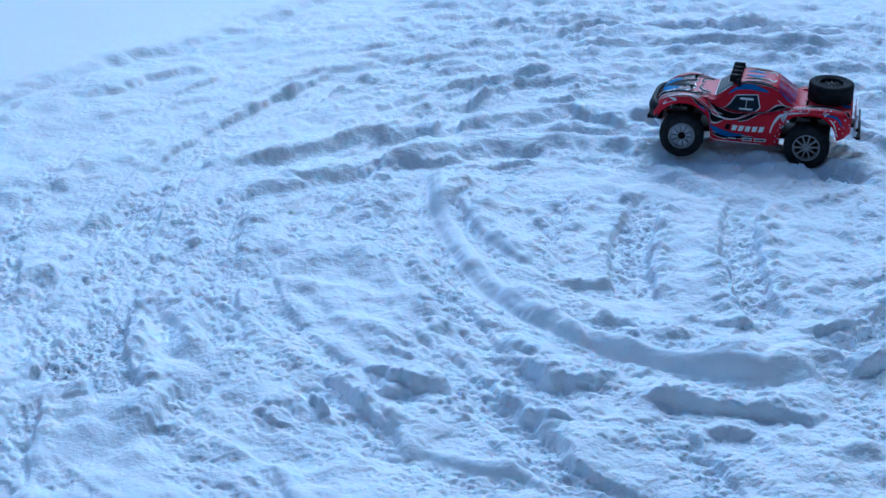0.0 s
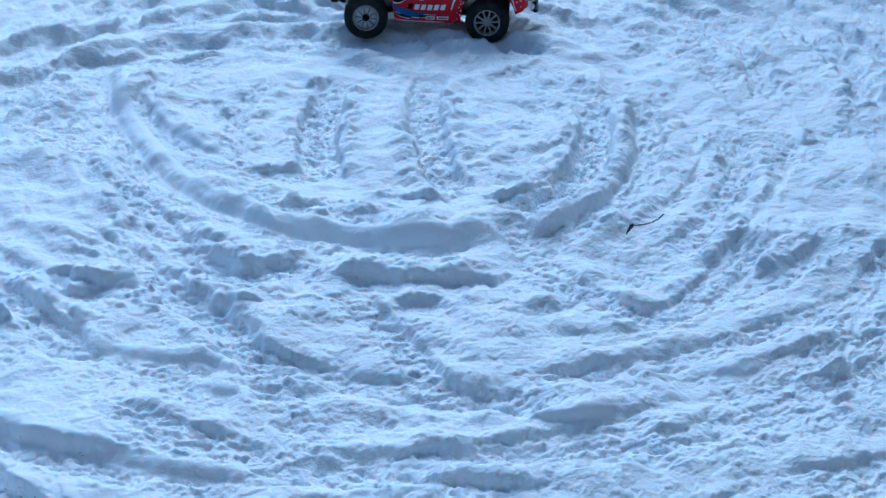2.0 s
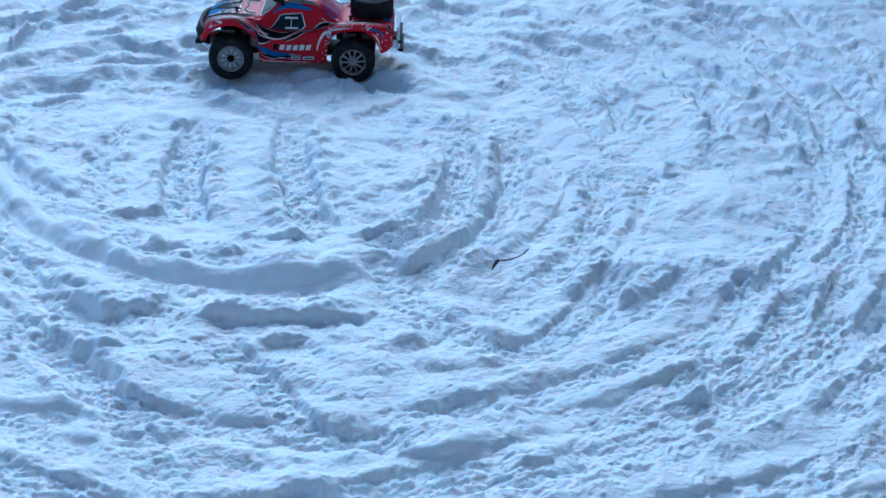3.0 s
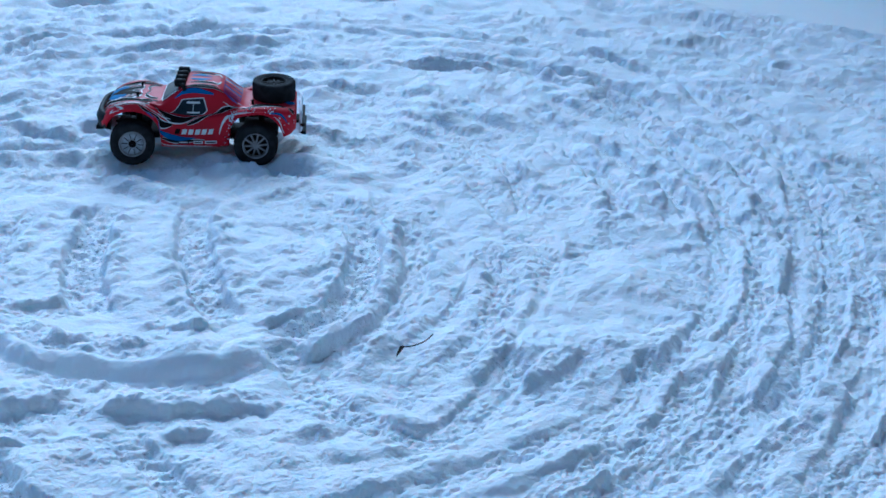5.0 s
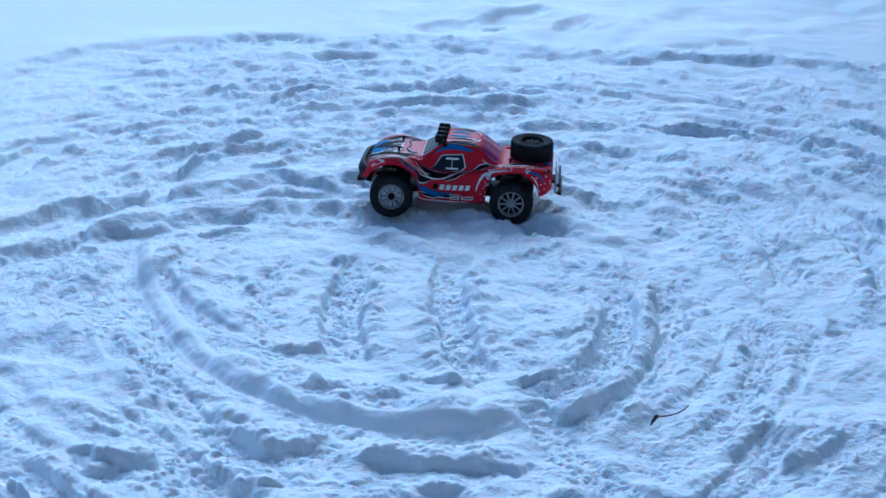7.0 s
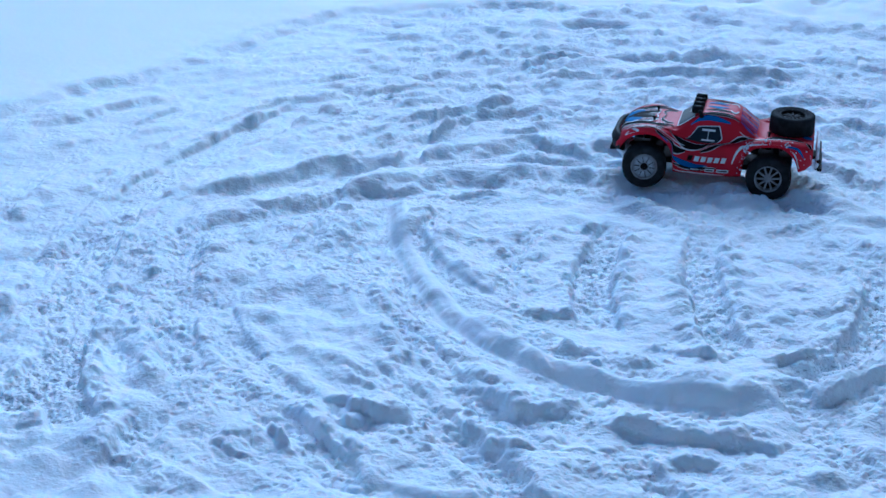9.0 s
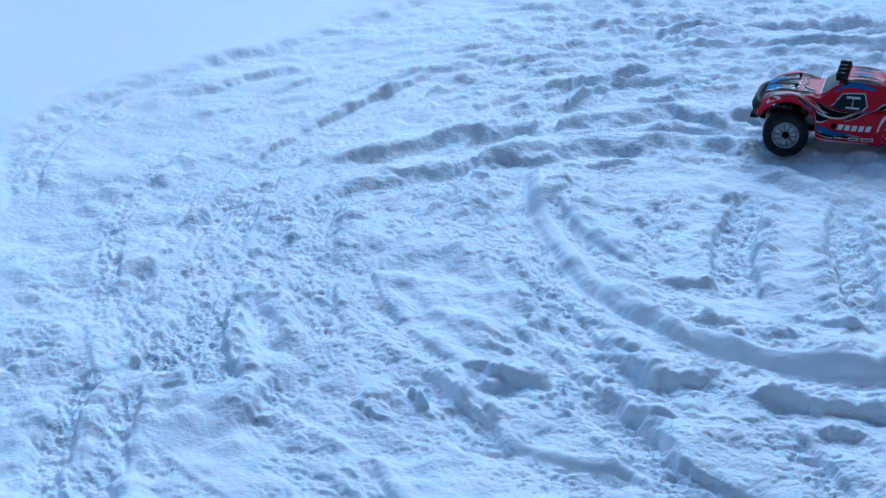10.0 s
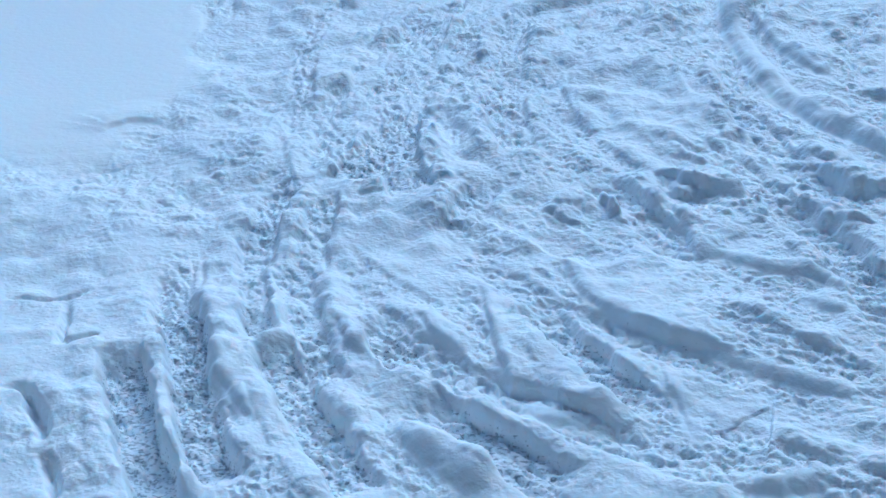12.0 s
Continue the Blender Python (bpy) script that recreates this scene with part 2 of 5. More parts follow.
def along_line(points, margin):
    """The part of the sheet near a line through the points, how far each place lies to the line's left, and how far along it (0 to 1)."""
    line, way = curve(points, 0.012)
    steps = np.concatenate([[0.0], np.cumsum(np.hypot(*np.diff(line, axis=0).T))])
    whole = window(line[:, 0], line[:, 1], margin)
    gx, gy = XX[whole], YY[whole]
    top, left = whole[0].start, whole[1].start
    nearest, side, along = np.full(gx.shape, 9.0), np.full(gx.shape, 9.0), np.zeros(gx.shape)
    for i, ((px, py), (wx, wy)) in enumerate(zip(line, way)):
        w = window(px, py, margin)
        near_by = (slice(max(w[0].start - top, 0), w[0].stop - top), slice(max(w[1].start - left, 0), w[1].stop - left))
        dx, dy = gx[near_by] - px, gy[near_by] - py
        d = dx * dx + dy * dy
        better = d < nearest[near_by]
        nearest[near_by][better] = d[better]
        side[near_by][better] = (wx * dy - wy * dx)[better]
        along[near_by][better] = (steps[i] + wx * dx + wy * dy)[better] / steps[-1]
    nearest = np.sqrt(nearest)
    return whole, side, along, np.where(nearest < margin, smooth(margin, 0.75 * margin, nearest), 0), steps[-1]


def ledge(points, height, face=0.0, back=0.11, floor=0.05, clean=0):
    """A step in the snow: a steep crumbling face on the line's left that falls away gently behind, and a swept floor on its right."""
    face = face or 0.6 * height + 0.010
    whole, side, along, near_by, length = along_line(points, max(0.17, back + face + 0.04 + 0.12 * clean))
    ragged = (1.0 - 0.7 * clean) * (1 + 0.3 * smooth(3.3, 4.6, YY[whole]))
    height = height * (1 - 0.5 * smooth(3.2, 4.4, YY[whole])) * (0.72 - 0.12 * clean)
    side = side + ragged * (0.030 * (bend[whole] - 0.5) + 0.026 * (lumps[whole] - 0.5) + 0.015 * (crumbs[whole] - 0.5)) + 0.004 * (grit[whole] - 0.5)
    end = min(0.3, 0.05 / length + 0.06)
    fade = near_by * smooth(0, end, along) * smooth(0, end, 1 - along)
    crest = fade * (0.40 + (0.5 * wide[whole] + 0.7 * bend[whole]) * ragged + 0.45 * clean) * (0.8 + 0.4 * lumps[whole] * ragged)
    rise = smooth(0, face, side) * (1 - smooth(face + 0.05 * clean, face + back + 0.10 * clean, side))
    swept = smooth(-floor - 0.05, -floor * 0.5, side) * (1 - smooth(0.0, 0.5 * face, side)) * fade
    HEIGHT[whole] = HEIGHT[whole] * (1 - 0.5 * swept) + height * (0.62 * rise * crest - 0.38 * swept)
    WALLS[whole] = np.maximum(WALLS[whole], fade * (0.25 + 0.65 * clean) * smooth(-0.010, 0.0, side) * smooth(face + 0.014, face, side))
    BANKS[whole] = np.maximum(BANKS[whole], (1 - 0.6 * clean) * rise * fade)
    STRIPS[whole] = np.maximum(STRIPS[whole], 0.5 * swept)


def track(points, width, depth, bare_shade=0.0):
    """A tyre's shallow trough along points, with a pitted floor and low crumbling banks on both sides."""
    width *= 1.0 if width < 0.03 else 1.2
    whole, side, along, near_by, length = along_line(points, width / 2 + 0.09)
    off = np.abs(side + 0.010 * (bend[whole] - 0.5)) + 0.010 * (lumps[whole] - 0.5) * min(1.0, width / 0.04) + 0.008 * (crumbs[whole] - 0.5) * min(1.0, width / 0.04) + 0.003 * (grit[whole] - 0.5)
    end = min(0.3, 0.05 / length + 0.06)
    fade = near_by * smooth(0, end, along) * smooth(0, end, 1 - along) * (0.55 + 0.75 * wide[whole])
    trough = (1 - smooth(width / 2 - 0.006, width / 2 + 0.008, off)) * np.clip(fade, 0, 1)
    bank = np.exp(-((off - width / 2 - 0.026) / 0.024) ** 2) * fade
    HEIGHT[whole] = HEIGHT[whole] * (1 - 0.7 * trough) - (0.9 + 1.4 * smooth(2.3, 1.9, YY[whole]) * smooth(0.0, -0.3, XX[whole])) * depth * trough + 0.22 * depth * bank * (0.4 + 1.1 * lumps[whole])
    BANKS[whole] = np.maximum(BANKS[whole], 0.7 * np.clip(bank, 0, 1))
    PRESSED[whole] = np.maximum(PRESSED[whole] * (1 - 0.5 * np.clip(bank, 0, 1)), trough)
    STRIPS[whole] = np.maximum(STRIPS[whole] * (1 - 0.5 * np.clip(bank, 0, 1)), trough)
    # how much pit shade and bare ground is coloured into the trough
    BARE_SHADE[whole] = np.maximum(BARE_SHADE[whole], (0.06 + 0.75 * bare_shade) * trough * (0.5 + 0.6 * wide[whole]))


def bank(points, height, face, back):
    """A long bank thrown up by a passing wheel: a crumbling face on the line's left, a rounded crest and a gentle fall behind it, with a shallow groove at its foot."""
    whole, side, along, near_by, length = along_line(points, face + back + 0.09)
    side = side + 0.030 * (bend[whole] - 0.5) + 0.016 * (lumps[whole] - 0.5) + 0.012 * (crumbs[whole] - 0.5) + 0.004 * (grit[whole] - 0.5)
    end = min(0.42, 0.16 / length + 0.06)
    fade = near_by * smooth(0, end, along) * smooth(0, end, 1 - along)
    crest = fade * (0.62 + 0.5 * wide[whole] + 0.25 * bend[whole])
    rise = smooth(0, face, side) * (1 - smooth(face, face + back, side))
    groove = np.exp(-((side + 0.012) / 0.022) ** 2) * fade
    HEIGHT[whole] = HEIGHT[whole] * (1 - 0.4 * np.clip(rise * fade, 0, 1)) + height * (0.85 * rise * crest - 0.30 * groove)
    BANKS[whole] = np.maximum(BANKS[whole], 0.45 * smooth(0, 0.3 * face, side) * smooth(1.5 * face, face, side) * fade)
    WALLS[whole] = np.maximum(WALLS[whole], 0.25 * rise * fade)


# faint older tracks of the circling car: pairs of arcs round the ring
old = random.Random(5)
for _ in range(20):
    middle_x, middle_y, size = 0.62 + old.uniform(-0.3, 0.4), 3.0 + old.uniform(-0.3, 0.3), old.uniform(0.55, 1.75)
    start, sweep = old.uniform(-2.4, 2.6), old.uniform(0.5, 1.5)
    for gauge in (0.0, 0.235):
        track([(middle_x + (size + gauge) * 0.95 * math.cos(start + sweep * k / 5), middle_y + (size + gauge) * math.sin(start + sweep * k / 5)) for k in range(6)], old.uniform(0.04, 0.055), old.uniform(0.004, 0.008))
# the tracks and ledges of the last rounds
ledge([(-1.19, 3.90), (-1.13, 4.00), (-1.07, 4.09), (-0.99, 4.20), (-0.89, 4.32), (-0.75, 4.38)], 0.01, back=0.3, face=0.05)  # soft fold
ledge([(-1.05, 3.83), (-0.96, 3.89), (-0.87, 3.96)], 0.008, back=0.2, face=0.04)  # soft fold
ledge([(0.02, 4.92), (0.17, 4.96), (0.34, 5.05), (0.52, 5.17), (0.69, 5.24)], 0.018)  # far bank
track([(0.17, 4.73), (0.30, 4.79), (0.45, 4.88), (0.61, 4.93), (0.78, 4.94), (0.95, 4.94), (1.11, 4.92), (1.27, 4.89)], 0.05, 0.0272)  # far crease
track([(1.80, 4.72), (1.91, 4.59), (2.07, 4.46), (2.20, 4.31), (2.28, 4.16), (2.33, 4.00), (2.35, 3.79), (2.35, 3.58)], 0.05, 0.0238)  # far crease
ledge([(0.73, 4.66), (0.85, 4.64), (0.99, 4.63), (1.13, 4.62), (1.26, 4.63)], 0.018)  # far bank
ledge([(1.70, 5.27), (1.87, 5.32), (2.02, 5.30), (2.19, 5.23), (2.40, 5.15)], 0.024, back=0.3)  # far bank
ledge([(1.43, 4.92), (1.60, 4.83), (1.79, 4.75), (1.91, 4.62), (2.04, 4.44)], 0.016)  # far bank
ledge([(1.64, 4.38), (1.82, 4.28), (1.92, 4.13), (1.96, 3.94), (2.01, 3.79)], 0.012)  # far bank
track([(1.42, 4.36), (1.63, 4.22), (1.84, 4.16), (2.00, 4.05), (2.09, 3.89), (2.13, 3.71), (2.14, 3.47)], 0.05, 0.017)  # far arc
track([(1.73, 3.64), (1.76, 3.55), (1.80, 3.40), (1.81, 3.22), (1.81, 3.06), (1.81, 2.91), (1.81, 2.79)], 0.055, 0.0187, bare_shade=0.12)  # arc track
track([(2.31, 3.78), (2.33, 3.60), (2.33, 3.41), (2.28, 3.18), (2.18, 2.92), (2.04, 2.67), (1.88, 2.42), (1.73, 2.22)], 0.06, 0.0153)  # outer arc
track([(2.00, 3.82), (2.02, 3.57), (2.01, 3.30), (1.98, 3.06), (1.91, 2.82), (1.80, 2.58)], 0.05, 0.0119)  # outer arc
ledge([(2.50, 4.35), (2.59, 4.29), (2.75, 4.32)], 0.022, back=0.2)  # smooth ledge
ledge([(1.39, 2.65), (1.43, 2.63), (1.48, 2.64)], 0.012, back=0.06)  # block
ledge([(1.59, 2.60), (1.65, 2.57), (1.73, 2.60)], 0.012, back=0.06)  # block
ledge([(1.87, 2.72), (1.94, 2.75), (2.04, 2.85)], 0.024, back=0.07)  # turned block
ledge([(-0.63, 3.44), (-0.52, 3.52), (-0.41, 3.59), (-0.32, 3.66), (-0.20, 3.71), (-0.09, 3.76)], 0.02)  # lane bank
ledge([(-0.41, 3.30), (-0.30, 3.38), (-0.22, 3.43), (-0.10, 3.48), (0.01, 3.51), (0.11, 3.55)], 0.01)  # lane bank
ledge([(-0.01, 3.79), (0.11, 3.78), (0.19, 3.83)], 0.02)  # lane bank
ledge([(0.43, 3.85), (0.55, 3.83), (0.69, 3.79)], 0.024)  # lane bank
ledge([(0.33, 3.60), (0.45, 3.56), (0.55, 3.53), (0.64, 3.48)], 0.02)  # lane bank
ledge([(-0.54, 4.10), (-0.42, 4.20), (-0.30, 4.30)], 0.016)  # lane bank
ledge([(-0.20, 4.23), (-0.08, 4.29), (0.01, 4.36)], 0.012)  # lane bank
track([(-0.80, 2.98), (-0.79, 3.21), (-0.75, 3.46), (-0.67, 3.72), (-0.56, 3.96), (-0.44, 4.18), (-0.34, 4.39)], 0.1, 0.022)  # wide lane
ledge([(-0.73, 3.23), (-0.71, 3.45), (-0.64, 3.62), (-0.55, 3.79)], 0.008)  # lane bank
ledge([(-0.20, 3.73), (-0.11, 3.84), (0.01, 4.00), (0.13, 4.12), (0.19, 4.19)], 0.018)  # lane bank
track([(-0.58, 3.42), (-0.58, 3.18), (-0.57, 2.96), (-0.55, 2.77), (-0.51, 2.60), (-0.48, 2.44)], 0.06, 0.011, bare_shade=0.16)  # tread strip
track([(-0.74, 2.96), (-0.75, 2.77), (-0.73, 2.54), (-0.69, 2.35), (-0.62, 2.18)], 0.07, 0.01, bare_shade=0.16)  # tread strip
track([(-0.89, 2.77), (-0.86, 2.54), (-0.83, 2.35)], 0.06, 0.008, bare_shade=0.12)  # tread strip
track([(-0.34, 3.31), (-0.25, 3.54), (-0.14, 3.79), (-0.02, 4.05), (0.12, 4.28)], 0.08, 0.014)  # wide lane
ledge([(-0.01, 3.69), (0.07, 3.71), (0.16, 3.75)], 0.01)  # broken ledge
ledge([(-0.04, 3.46), (0.08, 3.45), (0.20, 3.48)], 0.009)  # broken ledge
ledge([(0.17, 4.01), (0.25, 3.98), (0.35, 4.03)], 0.018)  # broken ledge
ledge([(-0.27, 4.12), (-0.16, 4.23), (-0.03, 4.34)], 0.012)  # broken ledge
ledge([(-0.45, 4.33), (-0.33, 4.38), (-0.24, 4.50)], 0.012)  # broken ledge
ledge([(0.46, 3.40), (0.57, 3.33), (0.63, 3.24), (0.70, 3.16)], 0.014)  # crossing bank
ledge([(0.14, 3.97), (0.26, 3.91), (0.37, 3.81), (0.48, 3.68), (0.58, 3.51), (0.66, 3.30), (0.69, 3.20)], 0.014)  # crossing bank
ledge([(-0.11, 3.44), (-0.10, 3.16), (-0.05, 2.92), (0.01, 2.72), (0.09, 2.57), (0.17, 2.47), (0.25, 2.40), (0.33, 2.35), (0.41, 2.32), (0.49, 2.30), (0.58, 2.30), (0.64, 2.32)], 0.060, face=0.040, back=0.1, clean=1.2)  # wall of the ring
ledge([(-0.03, 3.21), (-0.01, 3.08), (0.03, 2.95), (0.10, 2.82), (0.16, 2.76)], 0.018, back=0.08, clean=1)  # step inside the ring
ledge([(0.10, 3.18), (0.14, 3.09), (0.21, 3.01), (0.27, 2.98)], 0.013, back=0.06)  # hollow
ledge([(0.17, 2.70), (0.24, 2.69), (0.33, 2.69)], 0.02, back=0.06)  # clod
ledge([(0.39, 2.50), (0.46, 2.51), (0.53, 2.48), (0.58, 2.45)], 0.014, back=0.05)  # inner wall
track([(0.60, 2.44), (0.68, 2.44), (0.77, 2.47), (0.85, 2.55), (0.92, 2.66), (0.98, 2.81), (1.00, 2.95)], 0.045, 0.01, bare_shade=0.16)  # inner arc track
ledge([(0.28, 2.19), (0.35, 2.18), (0.42, 2.15), (0.52, 2.13), (0.65, 2.12)], 0.019, back=0.09)  # long bank
ledge([(-0.22, 2.31), (-0.12, 2.25), (-0.02, 2.19)], 0.022)  # broken ledge
ledge([(0.00, 2.38), (0.08, 2.32), (0.15, 2.26), (0.26, 2.21)], 0.022)  # broken ledge
ledge([(0.04, 2.15), (0.11, 2.12), (0.18, 2.10)], 0.016)  # broken ledge
ledge([(0.38, 2.08), (0.44, 2.06), (0.49, 2.07)], 0.02, back=0.06)  # clod
ledge([(0.03, 1.90), (0.07, 1.85), (0.12, 1.82)], 0.014, clean=1)  # broken ledge
ledge([(0.50, 1.69), (0.56, 1.67), (0.62, 1.67), (0.69, 1.69)], 0.018, clean=1)  # broken ledge
ledge([(0.82, 1.77), (0.89, 1.75), (0.96, 1.76)], 0.02, clean=1)  # broken ledge
ledge([(1.10, 1.43), (1.16, 1.43), (1.28, 1.43)], 0.018, clean=1)  # broken ledge
track([(0.06, 2.14), (0.11, 2.00), (0.15, 1.87), (0.19, 1.75), (0.23, 1.65)], 0.05, 0.0048, bare_shade=0.12)  # slanting track
track([(0.32, 2.12), (0.36, 1.99), (0.39, 1.85), (0.42, 1.72)], 0.045, 0.0042, bare_shade=0.1)  # slanting track
track([(0.65, 2.42), (0.67, 2.25), (0.70, 2.11), (0.75, 2.00), (0.81, 1.95), (0.88, 1.98), (0.96, 2.05), (1.05, 2.14), (1.12, 2.20)], 0.055, 0.011, bare_shade=0.14)  # turned track
track([(1.06, 1.82), (1.19, 1.95), (1.28, 2.04), (1.36, 2.12)], 0.05, 0.006, bare_shade=0.12)  # slanting track
track([(1.10, 1.75), (1.24, 1.87), (1.33, 1.96), (1.40, 2.04)], 0.05, 0.0048, bare_shade=0.12)  # slanting track
track([(1.16, 1.70), (1.31, 1.83), (1.47, 1.94)], 0.05, 0.0048, bare_shade=0.1)  # slanting track
track([(1.19, 1.60), (1.35, 1.72), (1.51, 1.82)], 0.05, 0.0042, bare_shade=0.1)  # slanting track
track([(-0.99, 1.69), (-0.93, 1.57), (-0.87, 1.46), (-0.81, 1.36), (-0.76, 1.29)], 0.055, 0.016, bare_shade=0.24)  # deep tread strip
track([(-0.98, 1.90), (-0.90, 1.73), (-0.83, 1.57), (-0.77, 1.45), (-0.70, 1.34)], 0.05, 0.014, bare_shade=0.24)  # deep tread strip
ledge([(-0.86, 1.70), (-0.81, 1.61), (-0.77, 1.55), (-0.73, 1.50), (-0.69, 1.47)], 0.022, clean=1)  # wall
track([(-0.75, 1.72), (-0.69, 1.60), (-0.63, 1.51), (-0.57, 1.42), (-0.51, 1.34)], 0.05, 0.012, bare_shade=0.22)  # deep tread strip
track([(-0.62, 1.78), (-0.56, 1.71), (-0.51, 1.65)], 0.05, 0.01, bare_shade=0.2)  # tread strip
ledge([(-0.56, 1.82), (-0.51, 1.74), (-0.47, 1.70), (-0.43, 1.68)], 0.016, clean=1)  # wall
ledge([(-0.47, 1.93), (-0.43, 1.79), (-0.39, 1.67), (-0.36, 1.60)], 0.014, clean=1, face=0.014)  # wall
ledge([(-0.37, 1.59), (-0.32, 1.54), (-0.27, 1.52), (-0.21, 1.51)], 0.024, clean=1)  # wall
ledge([(-0.52, 1.51), (-0.47, 1.44), (-0.42, 1.39), (-0.36, 1.35)], 0.034, clean=1)  # wall
track([(-0.51, 1.59), (-0.43, 1.52), (-0.36, 1.47), (-0.30, 1.42), (-0.23, 1.40)], 0.055, 0.01, bare_shade=0.22)  # deep tread strip
track([(-0.37, 1.87), (-0.32, 1.77), (-0.26, 1.68), (-0.20, 1.61), (-0.14, 1.56)], 0.05, 0.009, bare_shade=0.18)  # tread strip
ledge([(-0.35, 2.02), (-0.30, 1.89), (-0.24, 1.81), (-0.20, 1.77), (-0.12, 1.73), (-0.05, 1.68), (0.02, 1.64), (0.08, 1.62), (0.14, 1.59)], 0.024, clean=1)  # long wall
ledge([(-0.16, 1.68), (-0.14, 1.59), (-0.11, 1.51), (-0.07, 1.48)], 0.012, clean=1, face=0.014)  # wall
ledge([(-0.07, 1.42), (-0.02, 1.40), (0.03, 1.41), (0.09, 1.43)], 0.032, clean=1)  # wall
ledge([(-0.14, 2.02), (-0.07, 2.00), (-0.01, 1.97), (0.06, 1.94), (0.11, 1.87)], 0.026, clean=1)  # wall
ledge([(-0.51, 2.03), (-0.46, 2.02), (-0.42, 2.06)], 0.016, back=0.06)  # clod
ledge([(-0.41, 2.17), (-0.35, 2.13), (-0.30, 2.11)], 0.013)  # broken ledge
ledge([(-0.19, 2.24), (-0.14, 2.23), (-0.07, 2.25)], 0.02)  # clod
ledge([(-0.19, 2.39), (-0.13, 2.37), (-0.08, 2.37)], 0.016)  # clod
ledge([(-0.08, 2.49), (-0.03, 2.46), (0.01, 2.47)], 0.013)  # clod
ledge([(-0.06, 2.23), (0.02, 2.19), (0.08, 2.15), (0.15, 2.06)], 0.016)  # broken ledge
track([(-0.78, 2.24), (-0.75, 2.34), (-0.73, 2.47), (-0.75, 2.62), (-0.81, 2.78)], 0.08, 0.008, bare_shade=0.2)  # tread strip
track([(-0.54, 2.59), (-0.50, 2.75), (-0.45, 2.88)], 0.06, 0.007, bare_shade=0.16)  # tread strip
track([(-0.55, 2.05), (-0.52, 2.16), (-0.50, 2.27)], 0.05, 0.006, bare_shade=0.14)  # tread strip
track([(-1.14, 1.83), (-1.11, 1.75), (-1.08, 1.66)], 0.008, 0.01)  # crack in the crust
track([(-1.26, 1.82), (-1.20, 1.82), (-1.14, 1.83), (-1.11, 1.86)], 0.008, 0.009)  # crack in the crust
track([(-1.08, 1.67), (-1.03, 1.71)], 0.008, 0.009)  # crack in the crust
track([(-1.12, 1.54), (-1.08, 1.54), (-1.05, 1.51), (-1.01, 1.46), (-0.99, 1.41)], 0.014, 0.012)  # boot print
track([(-0.99, 1.41), (-0.95, 1.36), (-0.92, 1.30)], 0.012, 0.012)  # boot print
ledge([(-1.36, 2.47), (-1.34, 2.52), (-1.29, 2.54), (-1.23, 2.52), (-1.20, 2.47)], 0.020, back=0.06, clean=0.6)  # boot print
for k in range(4):
    track([(-1.33 + 0.004 * k, 2.490 - 0.022 * k), (-1.27, 2.497 - 0.022 * k), (-1.21, 2.487 - 0.022 * k)], 0.007, 0.005)  # sole bars
track([(-0.91, 2.12), (-0.85, 1.92), (-0.81, 1.81), (-0.76, 1.71)], 0.04, 0.012, bare_shade=0.24)  # tread strip
track([(-0.87, 2.29), (-0.89, 2.18), (-0.88, 2.06), (-0.84, 1.91)], 0.05, 0.012, bare_shade=0.22)  # tread strip
track([(-0.80, 2.23), (-0.78, 2.06), (-0.75, 1.91)], 0.05, 0.008, bare_shade=0.16)  # tread strip
track([(-0.81, 2.00), (-0.75, 1.85), (-0.69, 1.72), (-0.62, 1.59)], 0.045, 0.011, bare_shade=0.2)  # tread strip
track([(-0.99, 1.94), (-0.95, 1.82), (-0.92, 1.74)], 0.05, 0.011, bare_shade=0.2)  # tread strip
ledge([(-0.97, 2.01), (-0.93, 1.88), (-0.87, 1.73)], 0.018, clean=0.7)  # wall
ledge([(-0.68, 1.80), (-0.64, 1.72), (-0.59, 1.66)], 0.015, clean=0.7)  # wall
ledge([(-0.29, 2.20), (-0.23, 2.12), (-0.16, 2.05)], 0.012)  # broken ledge
ledge([(-0.16, 2.21), (-0.14, 2.12), (-0.10, 2.06)], 0.012)  # broken ledge
ledge([(-0.32, 2.23), (-0.26, 2.17), (-0.21, 2.12), (-0.16, 2.07)], 0.012)  # broken ledge
track([(-0.16, 2.48), (-0.05, 2.33), (0.03, 2.18), (0.10, 2.05), (0.14, 1.96)], 0.05, 0.012, bare_shade=0.08)  # long crease
track([(-0.32, 2.31), (-0.24, 2.19), (-0.17, 2.09), (-0.12, 1.97)], 0.05, 0.011, bare_shade=0.08)  # long crease
ledge([(0.13, 4.60), (0.29, 4.72), (0.46, 4.88)], 0.016)  # far bank
ledge([(0.41, 3.82), (0.56, 3.83), (0.70, 3.83), (0.84, 3.79), (0.98, 3.74)], 0.02)  # lane bank
track([(0.15, 3.71), (0.31, 3.71), (0.49, 3.66), (0.63, 3.60), (0.77, 3.52), (0.89, 3.41), (0.99, 3.26)], 0.06, 0.012)  # crossing lane
track([(-0.07, 3.66), (0.06, 3.71), (0.18, 3.74)], 0.06, 0.01, bare_shade=0.08)  # crossing lane
ledge([(-0.91, 3.92), (-0.78, 4.00), (-0.67, 4.05)], 0.01, back=0.2, face=0.04)  # soft fold
track([(-0.58, 3.15), (-0.57, 2.93), (-0.56, 2.75), (-0.50, 2.52), (-0.45, 2.36)], 0.06, 0.009, bare_shade=0.16)  # tread strip
track([(-0.77, 3.15), (-0.78, 2.97), (-0.79, 2.81), (-0.80, 2.58)], 0.07, 0.009, bare_shade=0.12)  # tread strip
